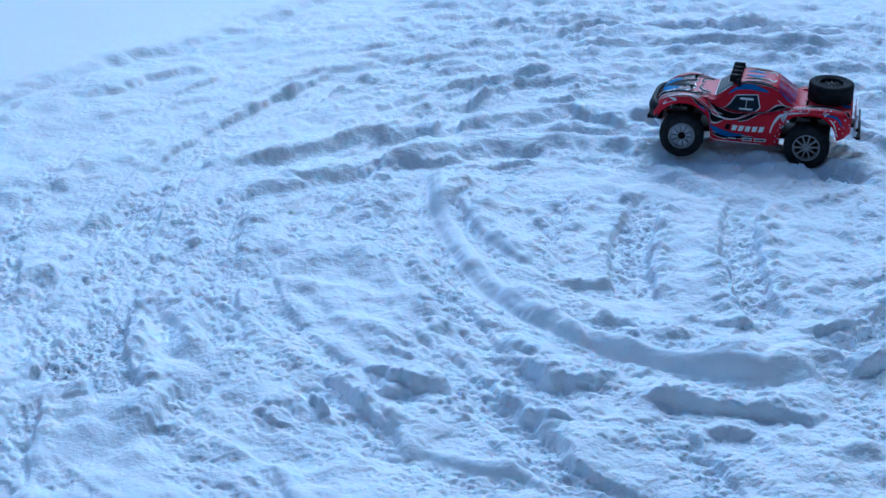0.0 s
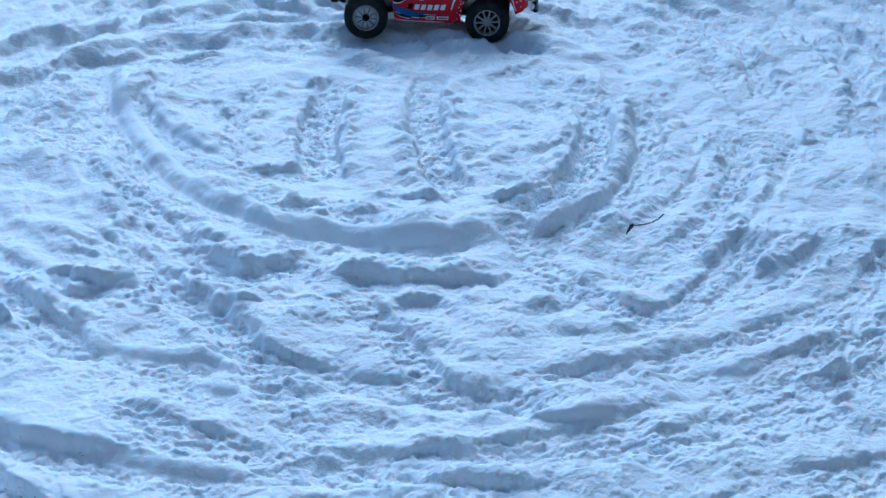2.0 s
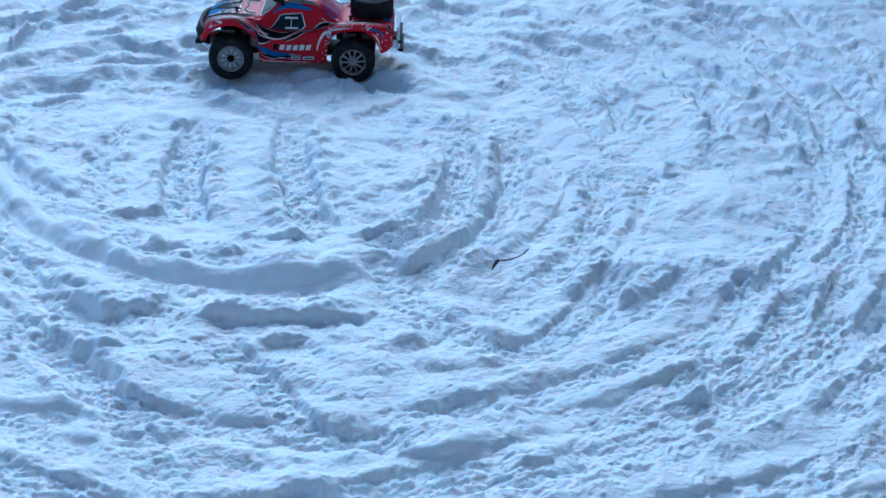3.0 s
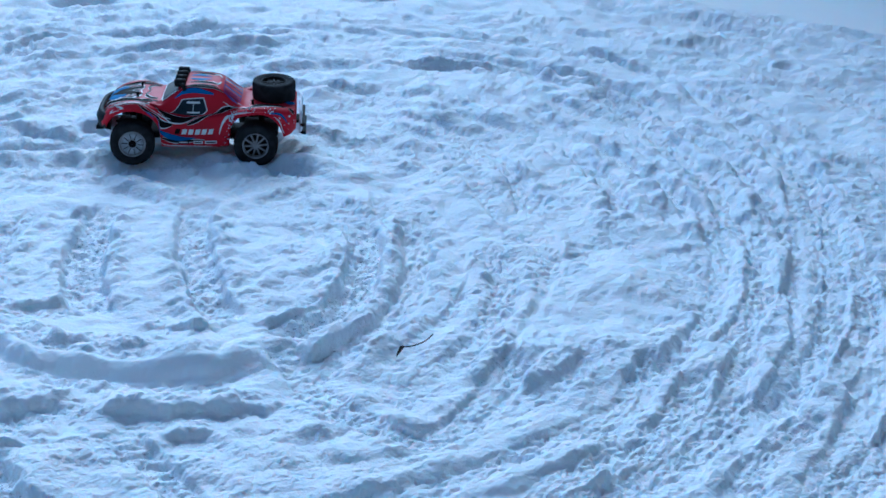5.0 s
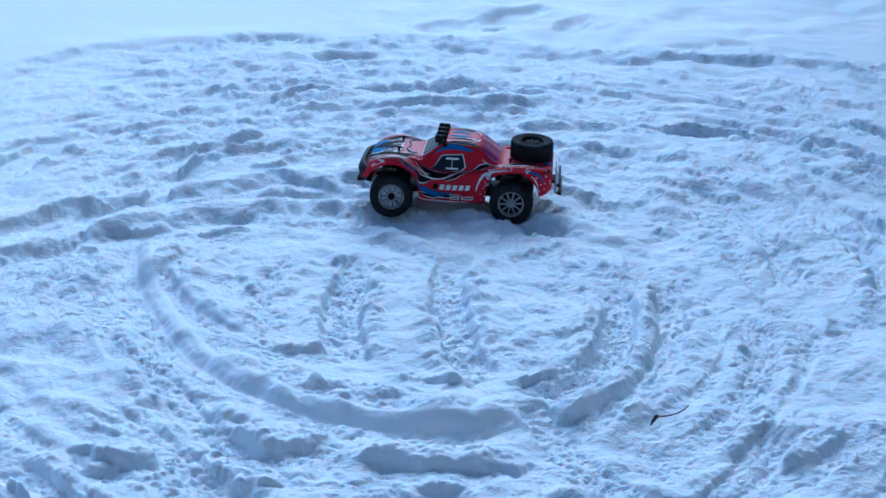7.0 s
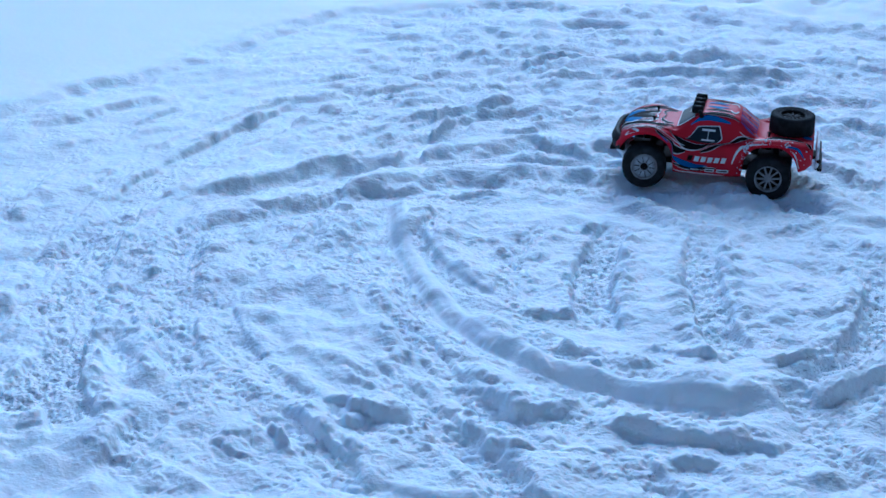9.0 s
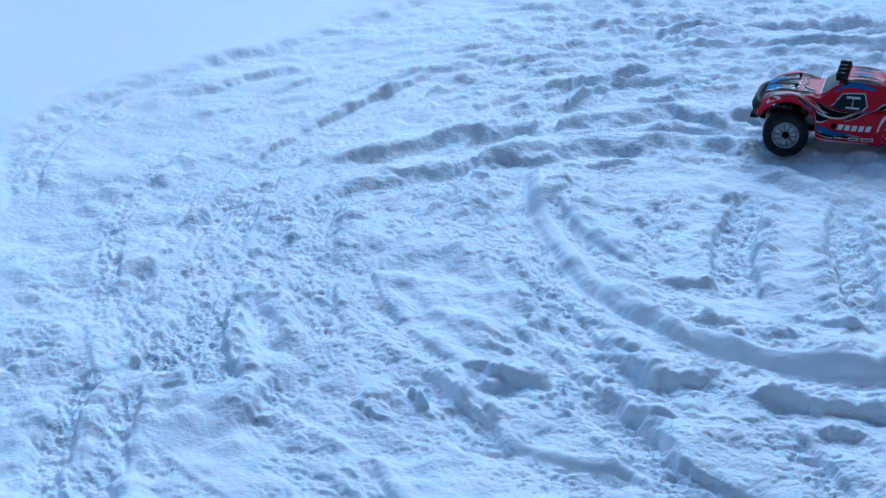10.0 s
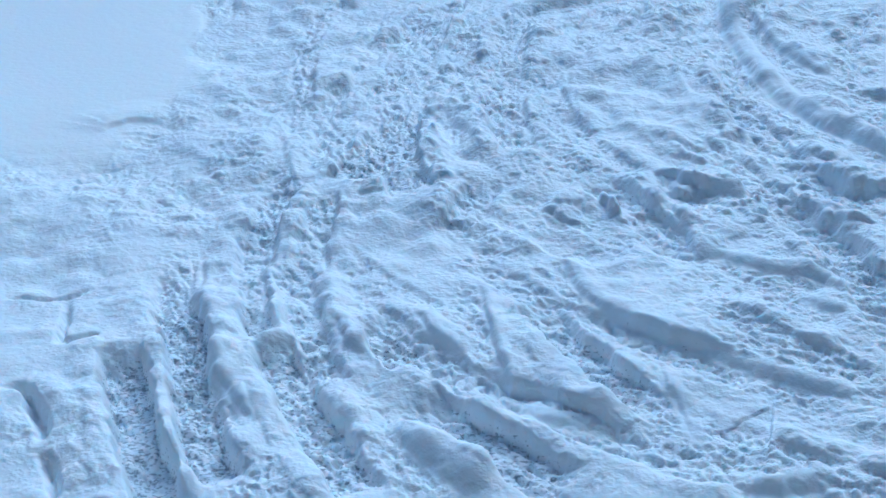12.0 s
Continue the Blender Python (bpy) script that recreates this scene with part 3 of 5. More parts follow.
ledge([(-0.70, 2.60), (-0.67, 2.60), (-0.65, 2.64)], 0.014, back=0.05)  # clod
# the long banks and lanes of the ring
bank([(-1.48, 3.40), (-1.50, 3.65), (-1.44, 3.87), (-1.36, 4.02), (-1.27, 4.14), (-1.20, 4.28), (-1.10, 4.42), (-0.98, 4.55), (-0.87, 4.68), (-0.77, 4.88), (-0.67, 5.10), (-0.57, 5.28), (-0.45, 5.50), (-0.29, 5.69), (-0.11, 5.79), (0.09, 5.82), (0.39, 5.85), (0.73, 5.88)], 0.018, 0.075, 0.30)  # edge of the driven snow
bank([(-0.69, 3.14), (-0.58, 3.21), (-0.47, 3.29), (-0.36, 3.35), (-0.23, 3.42), (-0.10, 3.50), (0.04, 3.57), (0.21, 3.59), (0.36, 3.58), (0.51, 3.57), (0.65, 3.51), (0.79, 3.45), (0.91, 3.38), (1.04, 3.26), (1.12, 3.13)], 0.019, 0.055, 0.10)  # outer bank of the ring
bank([(0.4, 3.47), (0.5, 3.37), (0.58, 3.25), (0.66, 3.17)], 0.020, 0.045, 0.06)  # inner bank of the ring
bank([(-0.71, 3.41), (-0.60, 3.44), (-0.49, 3.51), (-0.38, 3.58), (-0.23, 3.66), (-0.08, 3.73), (0.06, 3.79), (0.25, 3.85), (0.43, 3.86), (0.56, 3.84), (0.71, 3.83), (0.83, 3.81), (0.96, 3.75), (1.07, 3.71), (1.18, 3.62)], 0.020, 0.058, 0.10)  # second bank
bank([(0.74, 4.65), (0.93, 4.61), (1.12, 4.61), (1.33, 4.61)], 0.022, 0.05, 0.10)  # third bank
bank([(-0.0, 4.9), (0.17, 4.95), (0.34, 4.97), (0.5, 5.04), (0.68, 5.12)], 0.020, 0.05, 0.10)  # far bank
bank([(0.32, 4.78), (0.45, 4.88), (0.61, 4.93), (0.78, 4.94), (0.98, 4.92), (1.19, 4.87), (1.39, 4.83), (1.58, 4.77), (1.76, 4.67), (1.93, 4.55), (2.08, 4.41), (2.21, 4.25)], 0.014, 0.030, 0.09)  # long crease
bank([(0.51, 4.53), (0.69, 4.54), (0.89, 4.56), (1.08, 4.58), (1.26, 4.57)], 0.016, 0.04, 0.09)  # far bank
bank([(1.53, 4.48), (1.63, 4.41), (1.79, 4.29), (1.95, 4.17), (2.08, 4.01)], 0.012, 0.03, 0.09)  # long crease
bank([(1.52, 4.59), (1.69, 4.47), (1.85, 4.36), (2.0, 4.23), (2.11, 4.05)], 0.016, 0.04, 0.10)  # far bank
bank([(1.44, 4.02), (1.52, 3.89), (1.58, 3.71), (1.65, 3.55), (1.72, 3.44)], 0.016, 0.045, 0.10)  # outer bank of the ring
track([(1.75, 3.67), (1.78, 3.53), (1.81, 3.4), (1.82, 3.24), (1.82, 3.08), (1.82, 2.9), (1.79, 2.73)], 0.05, 0.014)  # outer lane
track([(2.03, 3.5), (2.1, 3.3), (2.09, 3.01), (2.01, 2.73), (1.88, 2.46)], 0.035, 0.010)  # outer lane
track([(2.31, 3.22), (2.24, 2.95), (2.1, 2.65), (1.93, 2.38), (1.73, 2.11), (1.54, 1.92), (1.39, 1.79)], 0.045, 0.012)  # outer lane
track([(0.48, 3.29), (0.41, 3.11), (0.36, 2.93), (0.34, 2.75), (0.34, 2.59)], 0.072, 0.022, bare_shade=0.16)  # tread strip
track([(0.68, 3.24), (0.62, 3.04), (0.59, 2.84), (0.58, 2.65), (0.6, 2.5)], 0.066, 0.020, bare_shade=0.14)  # tread strip
track([(0.99, 2.98), (0.97, 2.82), (0.91, 2.65), (0.84, 2.51), (0.74, 2.41), (0.65, 2.37)], 0.055, 0.014, bare_shade=0.06)  # tread strip
track([(1.14, 2.98), (1.08, 2.77), (1.01, 2.59), (0.92, 2.44), (0.81, 2.34), (0.71, 2.28), (0.6, 2.27)], 0.05, 0.012, bare_shade=0.06)  # tread strip
track([(1.24, 2.73), (1.2, 2.54), (1.12, 2.39), (1.01, 2.26), (0.9, 2.17)], 0.045, 0.010, bare_shade=0.05)  # tread strip
bank([(-1.16, 4.03), (-1.05, 4.13), (-0.95, 4.26), (-0.74, 4.36)], 0.014, 0.05, 0.18)  # soft fold
track([(-1.31, 3.17), (-1.36, 3.38), (-1.39, 3.6), (-1.37, 3.81), (-1.32, 4.02)], 0.028, 0.010)  # wheel line
track([(-1.33, 3.07), (-1.39, 3.27), (-1.42, 3.47), (-1.43, 3.67)], 0.028, 0.008)  # wheel line
track([(-0.68, 2.79), (-0.62, 2.88), (-0.56, 2.96), (-0.5, 3.0)], 0.06, 0.012, bare_shade=0.12)  # tread strip
track([(-0.85, 2.86), (-0.83, 3.02), (-0.8, 3.18), (-0.77, 3.35), (-0.73, 3.54), (-0.67, 3.73), (-0.59, 3.95), (-0.46, 4.17)], 0.06, 0.014, bare_shade=0.12)  # tread strip
track([(-0.1, 3.65), (-0.04, 3.82), (0.04, 3.98), (0.14, 4.16)], 0.05, 0.012, bare_shade=0.08)  # tread strip
bank([(1.71, 5.29), (1.92, 5.27), (2.1, 5.26), (2.28, 5.16), (2.48, 5.08), (2.67, 4.94)], 0.022, 0.06, 0.20)  # far edge of the driven snow


def dent(x, y, size, depth, rim=0.0, stretch=1.0, turn=0.0):
    """A hollow with a soft rim, such as a footprint; a negative depth makes a lump."""
    w = window(x, y, 3 * size * max(1, stretch))
    dx, dy = XX[w] - x, YY[w] - y
    c, s = math.cos(radians(turn)), math.sin(radians(turn))
    d = np.hypot((c * dx + s * dy) / stretch, c * dy - s * dx) / size + 0.35 * (lumps[w] - 0.5) + (1.0 * (wide[w] - 0.5) if size > 0.055 else 0.0)
    HEIGHT[w] += -depth * (1 - smooth(0.25, 1.2, d)) + rim * np.exp(-((d - 1.25) / 0.22) ** 2)


dent(1.160, 6.094, 0.09, 0.028, 0.004, 1.2, 20)
dent(1.120, 5.561, 0.10, 0.028, 0.004, 1.5, 80)
dent(1.524, 6.252, 0.08, 0.028, 0.004, 2.2, 35)
dent(1.380, 6.003, 0.05, 0.028, 0.004, 1.0, 0)
dent(1.733, 6.029, 0.06, 0.028, 0.004, 3.0, 40)
dent(0.665, 5.510, 0.06, 0.028, 0.004, 2.0, 0)
dent(-0.128, 5.510, 0.05, 0.028, 0.004, 1.5, 0)
dent(3.186, 5.598, 0.10, 0.028, 0.004, 2.0, 30)
dent(3.552, 5.959, 0.10, 0.028, 0.004, 2.0, 60)
dent(2.812, 3.941, 0.040, 0.020, 0.006)
dent(2.654, 3.834, 0.030, -0.008, 0.006)
dent(2.008, 2.853, 0.035, -0.011, 0.006)
dent(2.674, 4.350, 0.050, -0.011, 0.006)
dent(0.746, 3.600, 0.050, -0.030, 0.0, 2.6, 164.5)
dent(0.700, 3.450, 0.045, -0.016, 0.0, 4.0, 164.5)


# the crust: rounded crumbs with creases between them, drawn out along the circling tyres' way; thick on churned patches and banks, thin on fresh walls
TURN_X, TURN_Y = XX - 0.5, YY - 2.95
TURN_R = np.hypot(TURN_X, TURN_Y) + 0.15


def drawn(size, seed, pull=0.6):
    """Like lattice, but drawn out along the way of the circling car; about 0 to 1."""
    wx, wy = 0.5 * size * (lattice(1.7 * size, seed + 100) - 0.5), 0.5 * size * (lattice(1.7 * size, seed + 200) - 0.5)
    out = 0.0
    for k in (-pull, 0.0, pull):
        out = out + lattice(size, seed, XX + wx - k * size * TURN_Y / TURN_R, YY + wy + k * size * TURN_X / TURN_R, -seed)
    return np.clip(0.5 + 1.25 * (out / 3 - 0.5), 0, 1)


def streaks(short, long, seed):
    """Smooth random values from 0 to 1, drawn out far along the circles that the car has driven."""
    turn = np.arctan2(TURN_Y, TURN_X)
    weight = 0.5 + 0.5 * np.cos(turn)
    across = (TURN_R + 0.05 * (lattice(0.35, seed + 100) - 0.5)) / short
    ahead, behind = turn, np.where(turn < 0, turn + 2 * math.pi, turn)
    reach_on = 1.3 / long
    return weight * lattice(1.0, seed, across, ahead * reach_on, -seed) + (1 - weight) * lattice(1.0, seed + 1, across, behind * reach_on, -seed - 1)


def billow(size, seed):
    """Rounded lumps with sharp creases between them; 0 in the creases, about 1 on top."""
    return np.minimum(1, 2.6 * np.abs(drawn(size, seed) - 0.5))


def clods(size, seed, share):
    """Broken clods of about that size, lying loose: their height in metres, 0 between them. share: how many of the lattice's cells hold one."""
    warp_x, warp_y = 0.75 * size * (lattice(0.42 * size, seed + 300) - 0.5), 0.75 * size * (lattice(0.42 * size, seed + 400) - 0.5)
    c, q = math.cos(seed), math.sin(seed)
    u, v = (c * XX - q * YY + warp_x) / size, (q * XX + c * YY + warp_y) / size
    iu, iv = np.floor(u).astype(np.int64), np.floor(v).astype(np.int64)
    fu, fv = (u - iu).astype(np.float32), (v - iv).astype(np.float32)
    px, py, wide_by, there = np.random.default_rng(seed).random((4, 256, 256)).astype(np.float32)
    radius = np.where(there < share, 0.26 + 0.36 * wide_by, 0.0).astype(np.float32)
    tall = np.zeros_like(fu)
    for du in (-1, 0, 1):
        for dv in (-1, 0, 1):
            cell = (iu + du) & 255, (iv + dv) & 255
            far = (du + px[cell] - fu) ** 2 + (dv + py[cell] - fv) ** 2
            r = radius[cell]
            tall = np.maximum(tall, 0.78 * r * smooth(-0.10, 0.85, 1 - far / np.maximum(r * r, 1e-6)) * (far < r * r))
    return size * tall


east = smooth(1.0, 1.5, XX)
calm = (1 - 0.40 * smooth(0.72, 0.55, TURN_R) * (1 - BANKS)) * (1 - 0.45 * smooth(-0.5, -0.95, XX) * smooth(2.4, 2.8, YY)) * (1 - 0.25 * east) * (1 - (0.22 + 0.25 * smooth(0.1, -0.3, XX)) * smooth(2.3, 1.9, YY))
crust = 0.84 * inside * (1 - 0.78 * WALLS) * (0.15 + 0.85 * CLOSE) * calm
churned = smooth(0.40, 0.66, 0.55 * drawn(0.20, 66) + 0.45 * drawn(0.085, 67))
west = smooth(-1.15, -0.8, XX)
lanes = west * smooth(0.52, 0.62, streaks(0.115, 0.75, 95)) * smooth(0.5, 0.75, TURN_R) * (1 - np.clip(1.6 * BANKS, 0, 1)) * inside
floors = np.clip(STRIPS + lanes, 0, 1)
HEIGHT -= 0.006 * lanes * (1 - STRIPS)
patch = np.clip(0.26 + 0.80 * churned + 0.55 * BANKS - 0.75 * floors, 0, 1)
away = (0.62 + 0.38 * smooth(1.9, 2.4, YY)) * (1 + 0.5 * smooth(3.3, 5.0, YY))
HEIGHT += crust * away * (0.0150 * (0.40 + 0.60 * patch) * (billow(0.085, 61) - 0.5) + 0.0062 * (0.40 + 0.60 * patch) * (billow(0.036, 62) - 0.5) + 0.0028 * patch * (billow(0.019, 63) - 0.5)
                          + 0.0014 * patch * (billow(0.0105, 64) - 0.5))
loose_on = crust * (0.66 + 0.34 * smooth(1.85, 2.3, YY)) * np.clip(1.35 * patch + 0.02, 0.0, 1)
ringed = west * crust * (0.45 + 0.55 * smooth(1.9, 2.5, YY)) * smooth(0.25, 0.6, TURN_R) * smooth(0.25, 0.6, lattice(0.26, 84))
HEIGHT += ringed * (0.021 * (streaks(0.075, 0.34, 81) - 0.5) + 0.010 * (streaks(0.034, 0.16, 86) - 0.5))
heaped = smooth(0.2, -0.25, XX) * smooth(1.9, 2.2, YY) * smooth(3.7, 3.2, YY)
HEIGHT += crust * heaped * (0.018 * (drawn(0.10, 91) - 0.5) + 0.009 * (drawn(0.05, 93) - 0.5))
HEIGHT += loose_on * np.maximum((0.50 - 0.10 * heaped) * clods(0.055, 71, 0.38), np.maximum((0.60 - 0.18 * heaped) * clods(0.028, 72, 0.46), 0.66 * clods(0.015, 73, 0.55)))
HEIGHT += crust * CLOSE * (0.36 + 0.22 * smooth(2.0, 2.5, YY)) * clods(0.0085, 74, 0.55) * (0.4 + 0.6 * patch)
pitted = inside * (1 - 0.9 * WALLS) * CLOSE * floors * (0.5 + 0.5 * smooth(0.25, 0.6, lattice(0.11, 87)))
HEIGHT -= pitted * np.maximum(0.60 * clods(0.021, 75, 0.40), 0.75 * clods(0.0125, 76, 0.50))
HEIGHT -= 0.84 * inside * (1 - 0.78 * WALLS) * CLOSE * STRIPS * (1 - 0.6 * smooth(3.0, 3.8, YY)) * (0.0075 * smooth(0.47, 0.32, drawn(0.013, 65, 0.9)) + 0.0050 * smooth(0.47, 0.34, drawn(0.008, 68, 0.9)))
BARE_SHADE = BARE_SHADE + 0.02 * PRESSED
LOOSE = np.clip(LOOSE + 0.25 * patch * inside + 0.55 * pitted - 0.45 * WALLS, 0, 1.6) * (1 - 0.45 * smooth(0.2, -0.2, XX) * smooth(2.9, 2.5, YY))

HEIGHT *= 0.15 + 0.85 * smooth(0.95, 1.25, np.hypot(XX, YY))
far_hills = smooth(9.0, 60.0, np.hypot(XX, YY))
HEIGHT = HEIGHT * (1 - far_hills) + far_hills * 0.3 * (lattice(14.0, 21) - 0.5)


def sheet(name, x, y, z):
    """A grid mesh with the given heights."""
    rows, cols = z.shape
    mesh = bpy.data.meshes.new(name)
    mesh.vertices.add(rows * cols)
    mesh.vertices.foreach_set("co", np.stack([x, y, z], -1).astype(np.float32).ravel())
    first = (np.arange(rows - 1)[:, None] * cols + np.arange(cols - 1)[None, :]).ravel()
    quads = np.stack([first, first + cols, first + cols + 1, first + 1], -1).astype(np.int32)
    mesh.loops.add(quads.size)
    mesh.polygons.add(len(quads))
    mesh.loops.foreach_set("vertex_index", quads.ravel())
    mesh.polygons.foreach_set("loop_start", np.arange(0, quads.size, 4, dtype=np.int32))
    mesh.polygons.foreach_set("use_smooth", np.ones(len(quads), bool))
    mesh.update(calc_edges=True)
    return mesh


ground_mesh = sheet("ground", XX, YY, HEIGHT)
for name, values in (("loose", LOOSE), ("bare_shade", BARE_SHADE), ("driven", np.clip(inside, 0, 1))):
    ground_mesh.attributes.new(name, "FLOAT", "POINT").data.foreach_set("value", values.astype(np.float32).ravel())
ground_mesh.materials.append(SNOW)
ground = tagged(new("ground", ground_mesh), "trampled white snow with curving tyre ruts and crumbled clods", "snow", kind="structure")


def ground_at(x, y):
    return float(HEIGHT[np.searchsorted(GR, math.hypot(x, y)), np.searchsorted(GA, math.atan2(x, y))])


# ---- plain unseen walls, added behind and beside the camera to block sky light ----
def sky_block_wall(name, x, y, size_x, size_y, height):
    mesh = bpy.data.meshes.new(name)
    bm = bmesh.new()
    bmesh.ops.create_cube(bm, size=1.0, matrix=pose(x, y, height / 2 - 0.3) @ Matrix.Diagonal((size_x, size_y, height, 1)))
    bm.to_mesh(mesh)
    bm.free()
    mesh.materials.append(SKY_BLOCK)
    return tagged(new(name, mesh), "plain grey unseen wall that blocks sky light", "wall", kind="structure")


sky_block_wall("sky_block_south", -2.0, -0.85, 17.6, 0.24, 9.0)
sky_block_wall("sky_block_east", 5.6, 5.5, 0.24, 13.0, 9.0)


# ---- building helpers ----
def part(name, bm, surface, parent=None, label="", bevel=0.0, flat=False):
    """Links a bmesh as one mesh object, under a thing or a part where one is given."""
    if bevel:
        bmesh.ops.bevel(bm, geom=[e for e in bm.edges if e.is_manifold and e.calc_face_angle(0) > 0.5], offset=bevel, segments=2, affect="EDGES", profile=0.6)
    bmesh.ops.recalc_face_normals(bm, faces=bm.faces)
    mesh = bpy.data.meshes.new(name)
    for f in bm.faces:
        f.smooth = not flat
    bm.to_mesh(mesh)
    bm.free()
    mesh.materials.append(surface)
    ob = new(name, mesh)
    ob.parent = parent
    if label:
        ob["label"] = label
    return ob


def box(bm, size, m=Matrix()):
    return bmesh.ops.create_cube(bm, size=1.0, matrix=m @ Matrix.Diagonal((*size, 1)))


def rod(bm, a, b, radius, segments=10, end=None):
    """A round bar from a to b."""
    a, b = Vector(a), Vector(b)
    m = Matrix.Translation((a + b) / 2) @ (b - a).to_track_quat("Z", "Y").to_matrix().to_4x4()
    bmesh.ops.create_cone(bm, cap_ends=True, segments=segments, radius1=radius, radius2=radius if end is None else end, depth=(b - a).length, matrix=m)


def tube(bm, points, radius, segments=8):
    for a, b in zip(points, points[1:]):
        rod(bm, a, b, radius, segments)
    for p in points[1:-1]:
        bmesh.ops.create_uvsphere(bm, u_segments=segments, v_segments=6, radius=radius, matrix=Matrix.Translation(p))


def revolve(bm, profile, segments, lug=None):
    """Turns a profile of (radius, y) round the y axis; lug(i, k) adds to a radius."""
    rings = []
    for i in range(segments):
        a = 2 * math.pi * i / segments
        rings.append([bm.verts.new(((r + (lug(i, k) if lug else 0)) * math.cos(a), y, (r + (lug(i, k) if lug else 0)) * math.sin(a))) for k, (r, y) in enumerate(profile)])
    n = len(profile)
    for i in range(segments):
        p, q = rings[i], rings[(i + 1) % segments]
        for k in range(n - 1):
            bm.faces.new((p[k], p[k + 1], q[k + 1], q[k]))


# ---- the toy truck ----
truck = tagged(new("toy_truck"), "red remote-control truck with black, white and blue swirls, standing in snow", "toy car")
truck.empty_display_size = 0.1

STATIONS = [-0.264, -0.250, -0.217, -0.163, -0.125, -0.065, -0.01, 0.03, 0.085, 0.125, 0.163, 0.199, 0.224, 0.240]
TOP = [0.140, 0.144, 0.144, 0.144, 0.148, 0.189, 0.196, 0.193, 0.156, 0.156, 0.156, 0.150, 0.140, 0.122]
ROOF_HALF = [0.070, 0.074, 0.076, 0.076, 0.078, 0.076, 0.080, 0.080, 0.088, 0.088, 0.086, 0.082, 0.076, 0.070]
SHOULDER = [0.138, 0.145, 0.150, 0.152, 0.144, 0.128, 0.122, 0.123, 0.136, 0.152, 0.157, 0.149, 0.135, 0.115]
HALF = [0.105, 0.118, 0.130, 0.134, 0.126, 0.110, 0.106, 0.107, 0.116, 0.129, 0.134, 0.129, 0.118, 0.104]
SILL = [0.092, 0.080, 0.070, 0.068, 0.054, 0.040, 0.037, 0.037, 0.040, 0.054, 0.070, 0.080, 0.086, 0.090]
AXLES, WHEEL_R, ARCH = (0.160, -0.160), 0.056, 0.071


def smooth_at(x, values):
    """Values along the truck, eased between the stations."""
    i = min(max(int(np.searchsorted(STATIONS, x)) - 1, 0), len(STATIONS) - 2)
    p = [values[min(max(k, 0), len(values) - 1)] for k in (i - 1, i, i + 1, i + 2)]
    t = min(max((x - STATIONS[i]) / (STATIONS[i + 1] - STATIONS[i]), 0), 1)
    cubic = 0.5 * (2 * p[1] + (p[2] - p[0]) * t + (2 * p[0] - 5 * p[1] + 4 * p[2] - p[3]) * t * t + (3 * p[1] - p[0] - 3 * p[2] + p[3]) * t ** 3)
    return 0.6 * cubic + 0.4 * (p[1] + (p[2] - p[1]) * t)


def profile_at(x):
    """The left half of the body's cross-section, from the lower edge up to the middle of the roof."""
    zt, wt, zs, ws, zb = (smooth_at(x, v) for v in (TOP, ROOF_HALF, SHOULDER, HALF, SILL))
    for axle in AXLES:
        d = abs(x - axle)
        if d < ARCH:
            zb = max(zb, WHEEL_R + 0.012 + math.sqrt(ARCH * ARCH - d * d))
    zb = min(zb, zs - 0.016)
    rise = max(0.0, zt - zs)
    return [(ws - 0.006, zb), (ws, zb + 0.45 * (zs - zb)), (ws - 0.002, zs - 0.010), (ws - 0.014, zs - 0.001), (max(wt + 0.010, ws - 0.026) if rise < 0.012 else wt + 0.013, zs + 0.04 * rise),
            (wt + 0.007, zs + 0.55 * rise), (wt, zt - 0.006 if rise > 0.012 else zt - 0.002), (wt - 0.014, zt), (0.55 * wt, zt + 0.002), (0.0, zt + 0.003)]


def skin(x, v, lift=0.0, side=1):
    """A point on the body: x along the truck, v from 0 (lower edge) to 9 (middle of the roof), lifted off the surface."""
    p = profile_at(x)
    i = min(int(v), 8)
    t = v - i
    q = [p[max(i - 1, 0)], p[i], p[i + 1], p[min(i + 2, 9)]]
    y, z = (0.5 * (2 * q[1][k] + (q[2][k] - q[0][k]) * t + (2 * q[0][k] - 5 * q[1][k] + 4 * q[2][k] - q[3][k]) * t * t + (3 * q[1][k] - q[0][k] - 3 * q[2][k] + q[3][k]) * t ** 3) for k in (0, 1))
    if lift:
        dy, dz = q[2][0] - q[1][0], q[2][1] - q[1][1]
        n = math.hypot(dy, dz) + 1e-9
        y, z = y + lift * dz / n, z - lift * dy / n
    return Vector((x, side * y, z))


def body_shell():
    bm = bmesh.new()
    xs = sorted({*np.linspace(-0.264, 0.240, 96).round(4)})
    vs = np.linspace(0, 9, 46)
    rows = []
    for x in xs:
        left = [bm.verts.new(skin(x, v)) for v in vs]
        right = [bm.verts.new(skin(x, v, 0, -1)) for v in vs[:-1]]
        rows.append(left + right[::-1])
    for a, b in zip(rows, rows[1:]):
        for k in range(len(a) - 1):
            bm.faces.new((a[k], a[k + 1], b[k + 1], b[k]))
    bmesh.ops.contextual_create(bm, geom=rows[-1])
    bmesh.ops.contextual_create(bm, geom=rows[0])
    return bm


body = part("body", body_shell(), RED, truck, "glossy red moulded shell with open wheel arches")
thick = body.modifiers.new("thickness", "SOLIDIFY")
thick.thickness, thick.offset = 0.002, -1


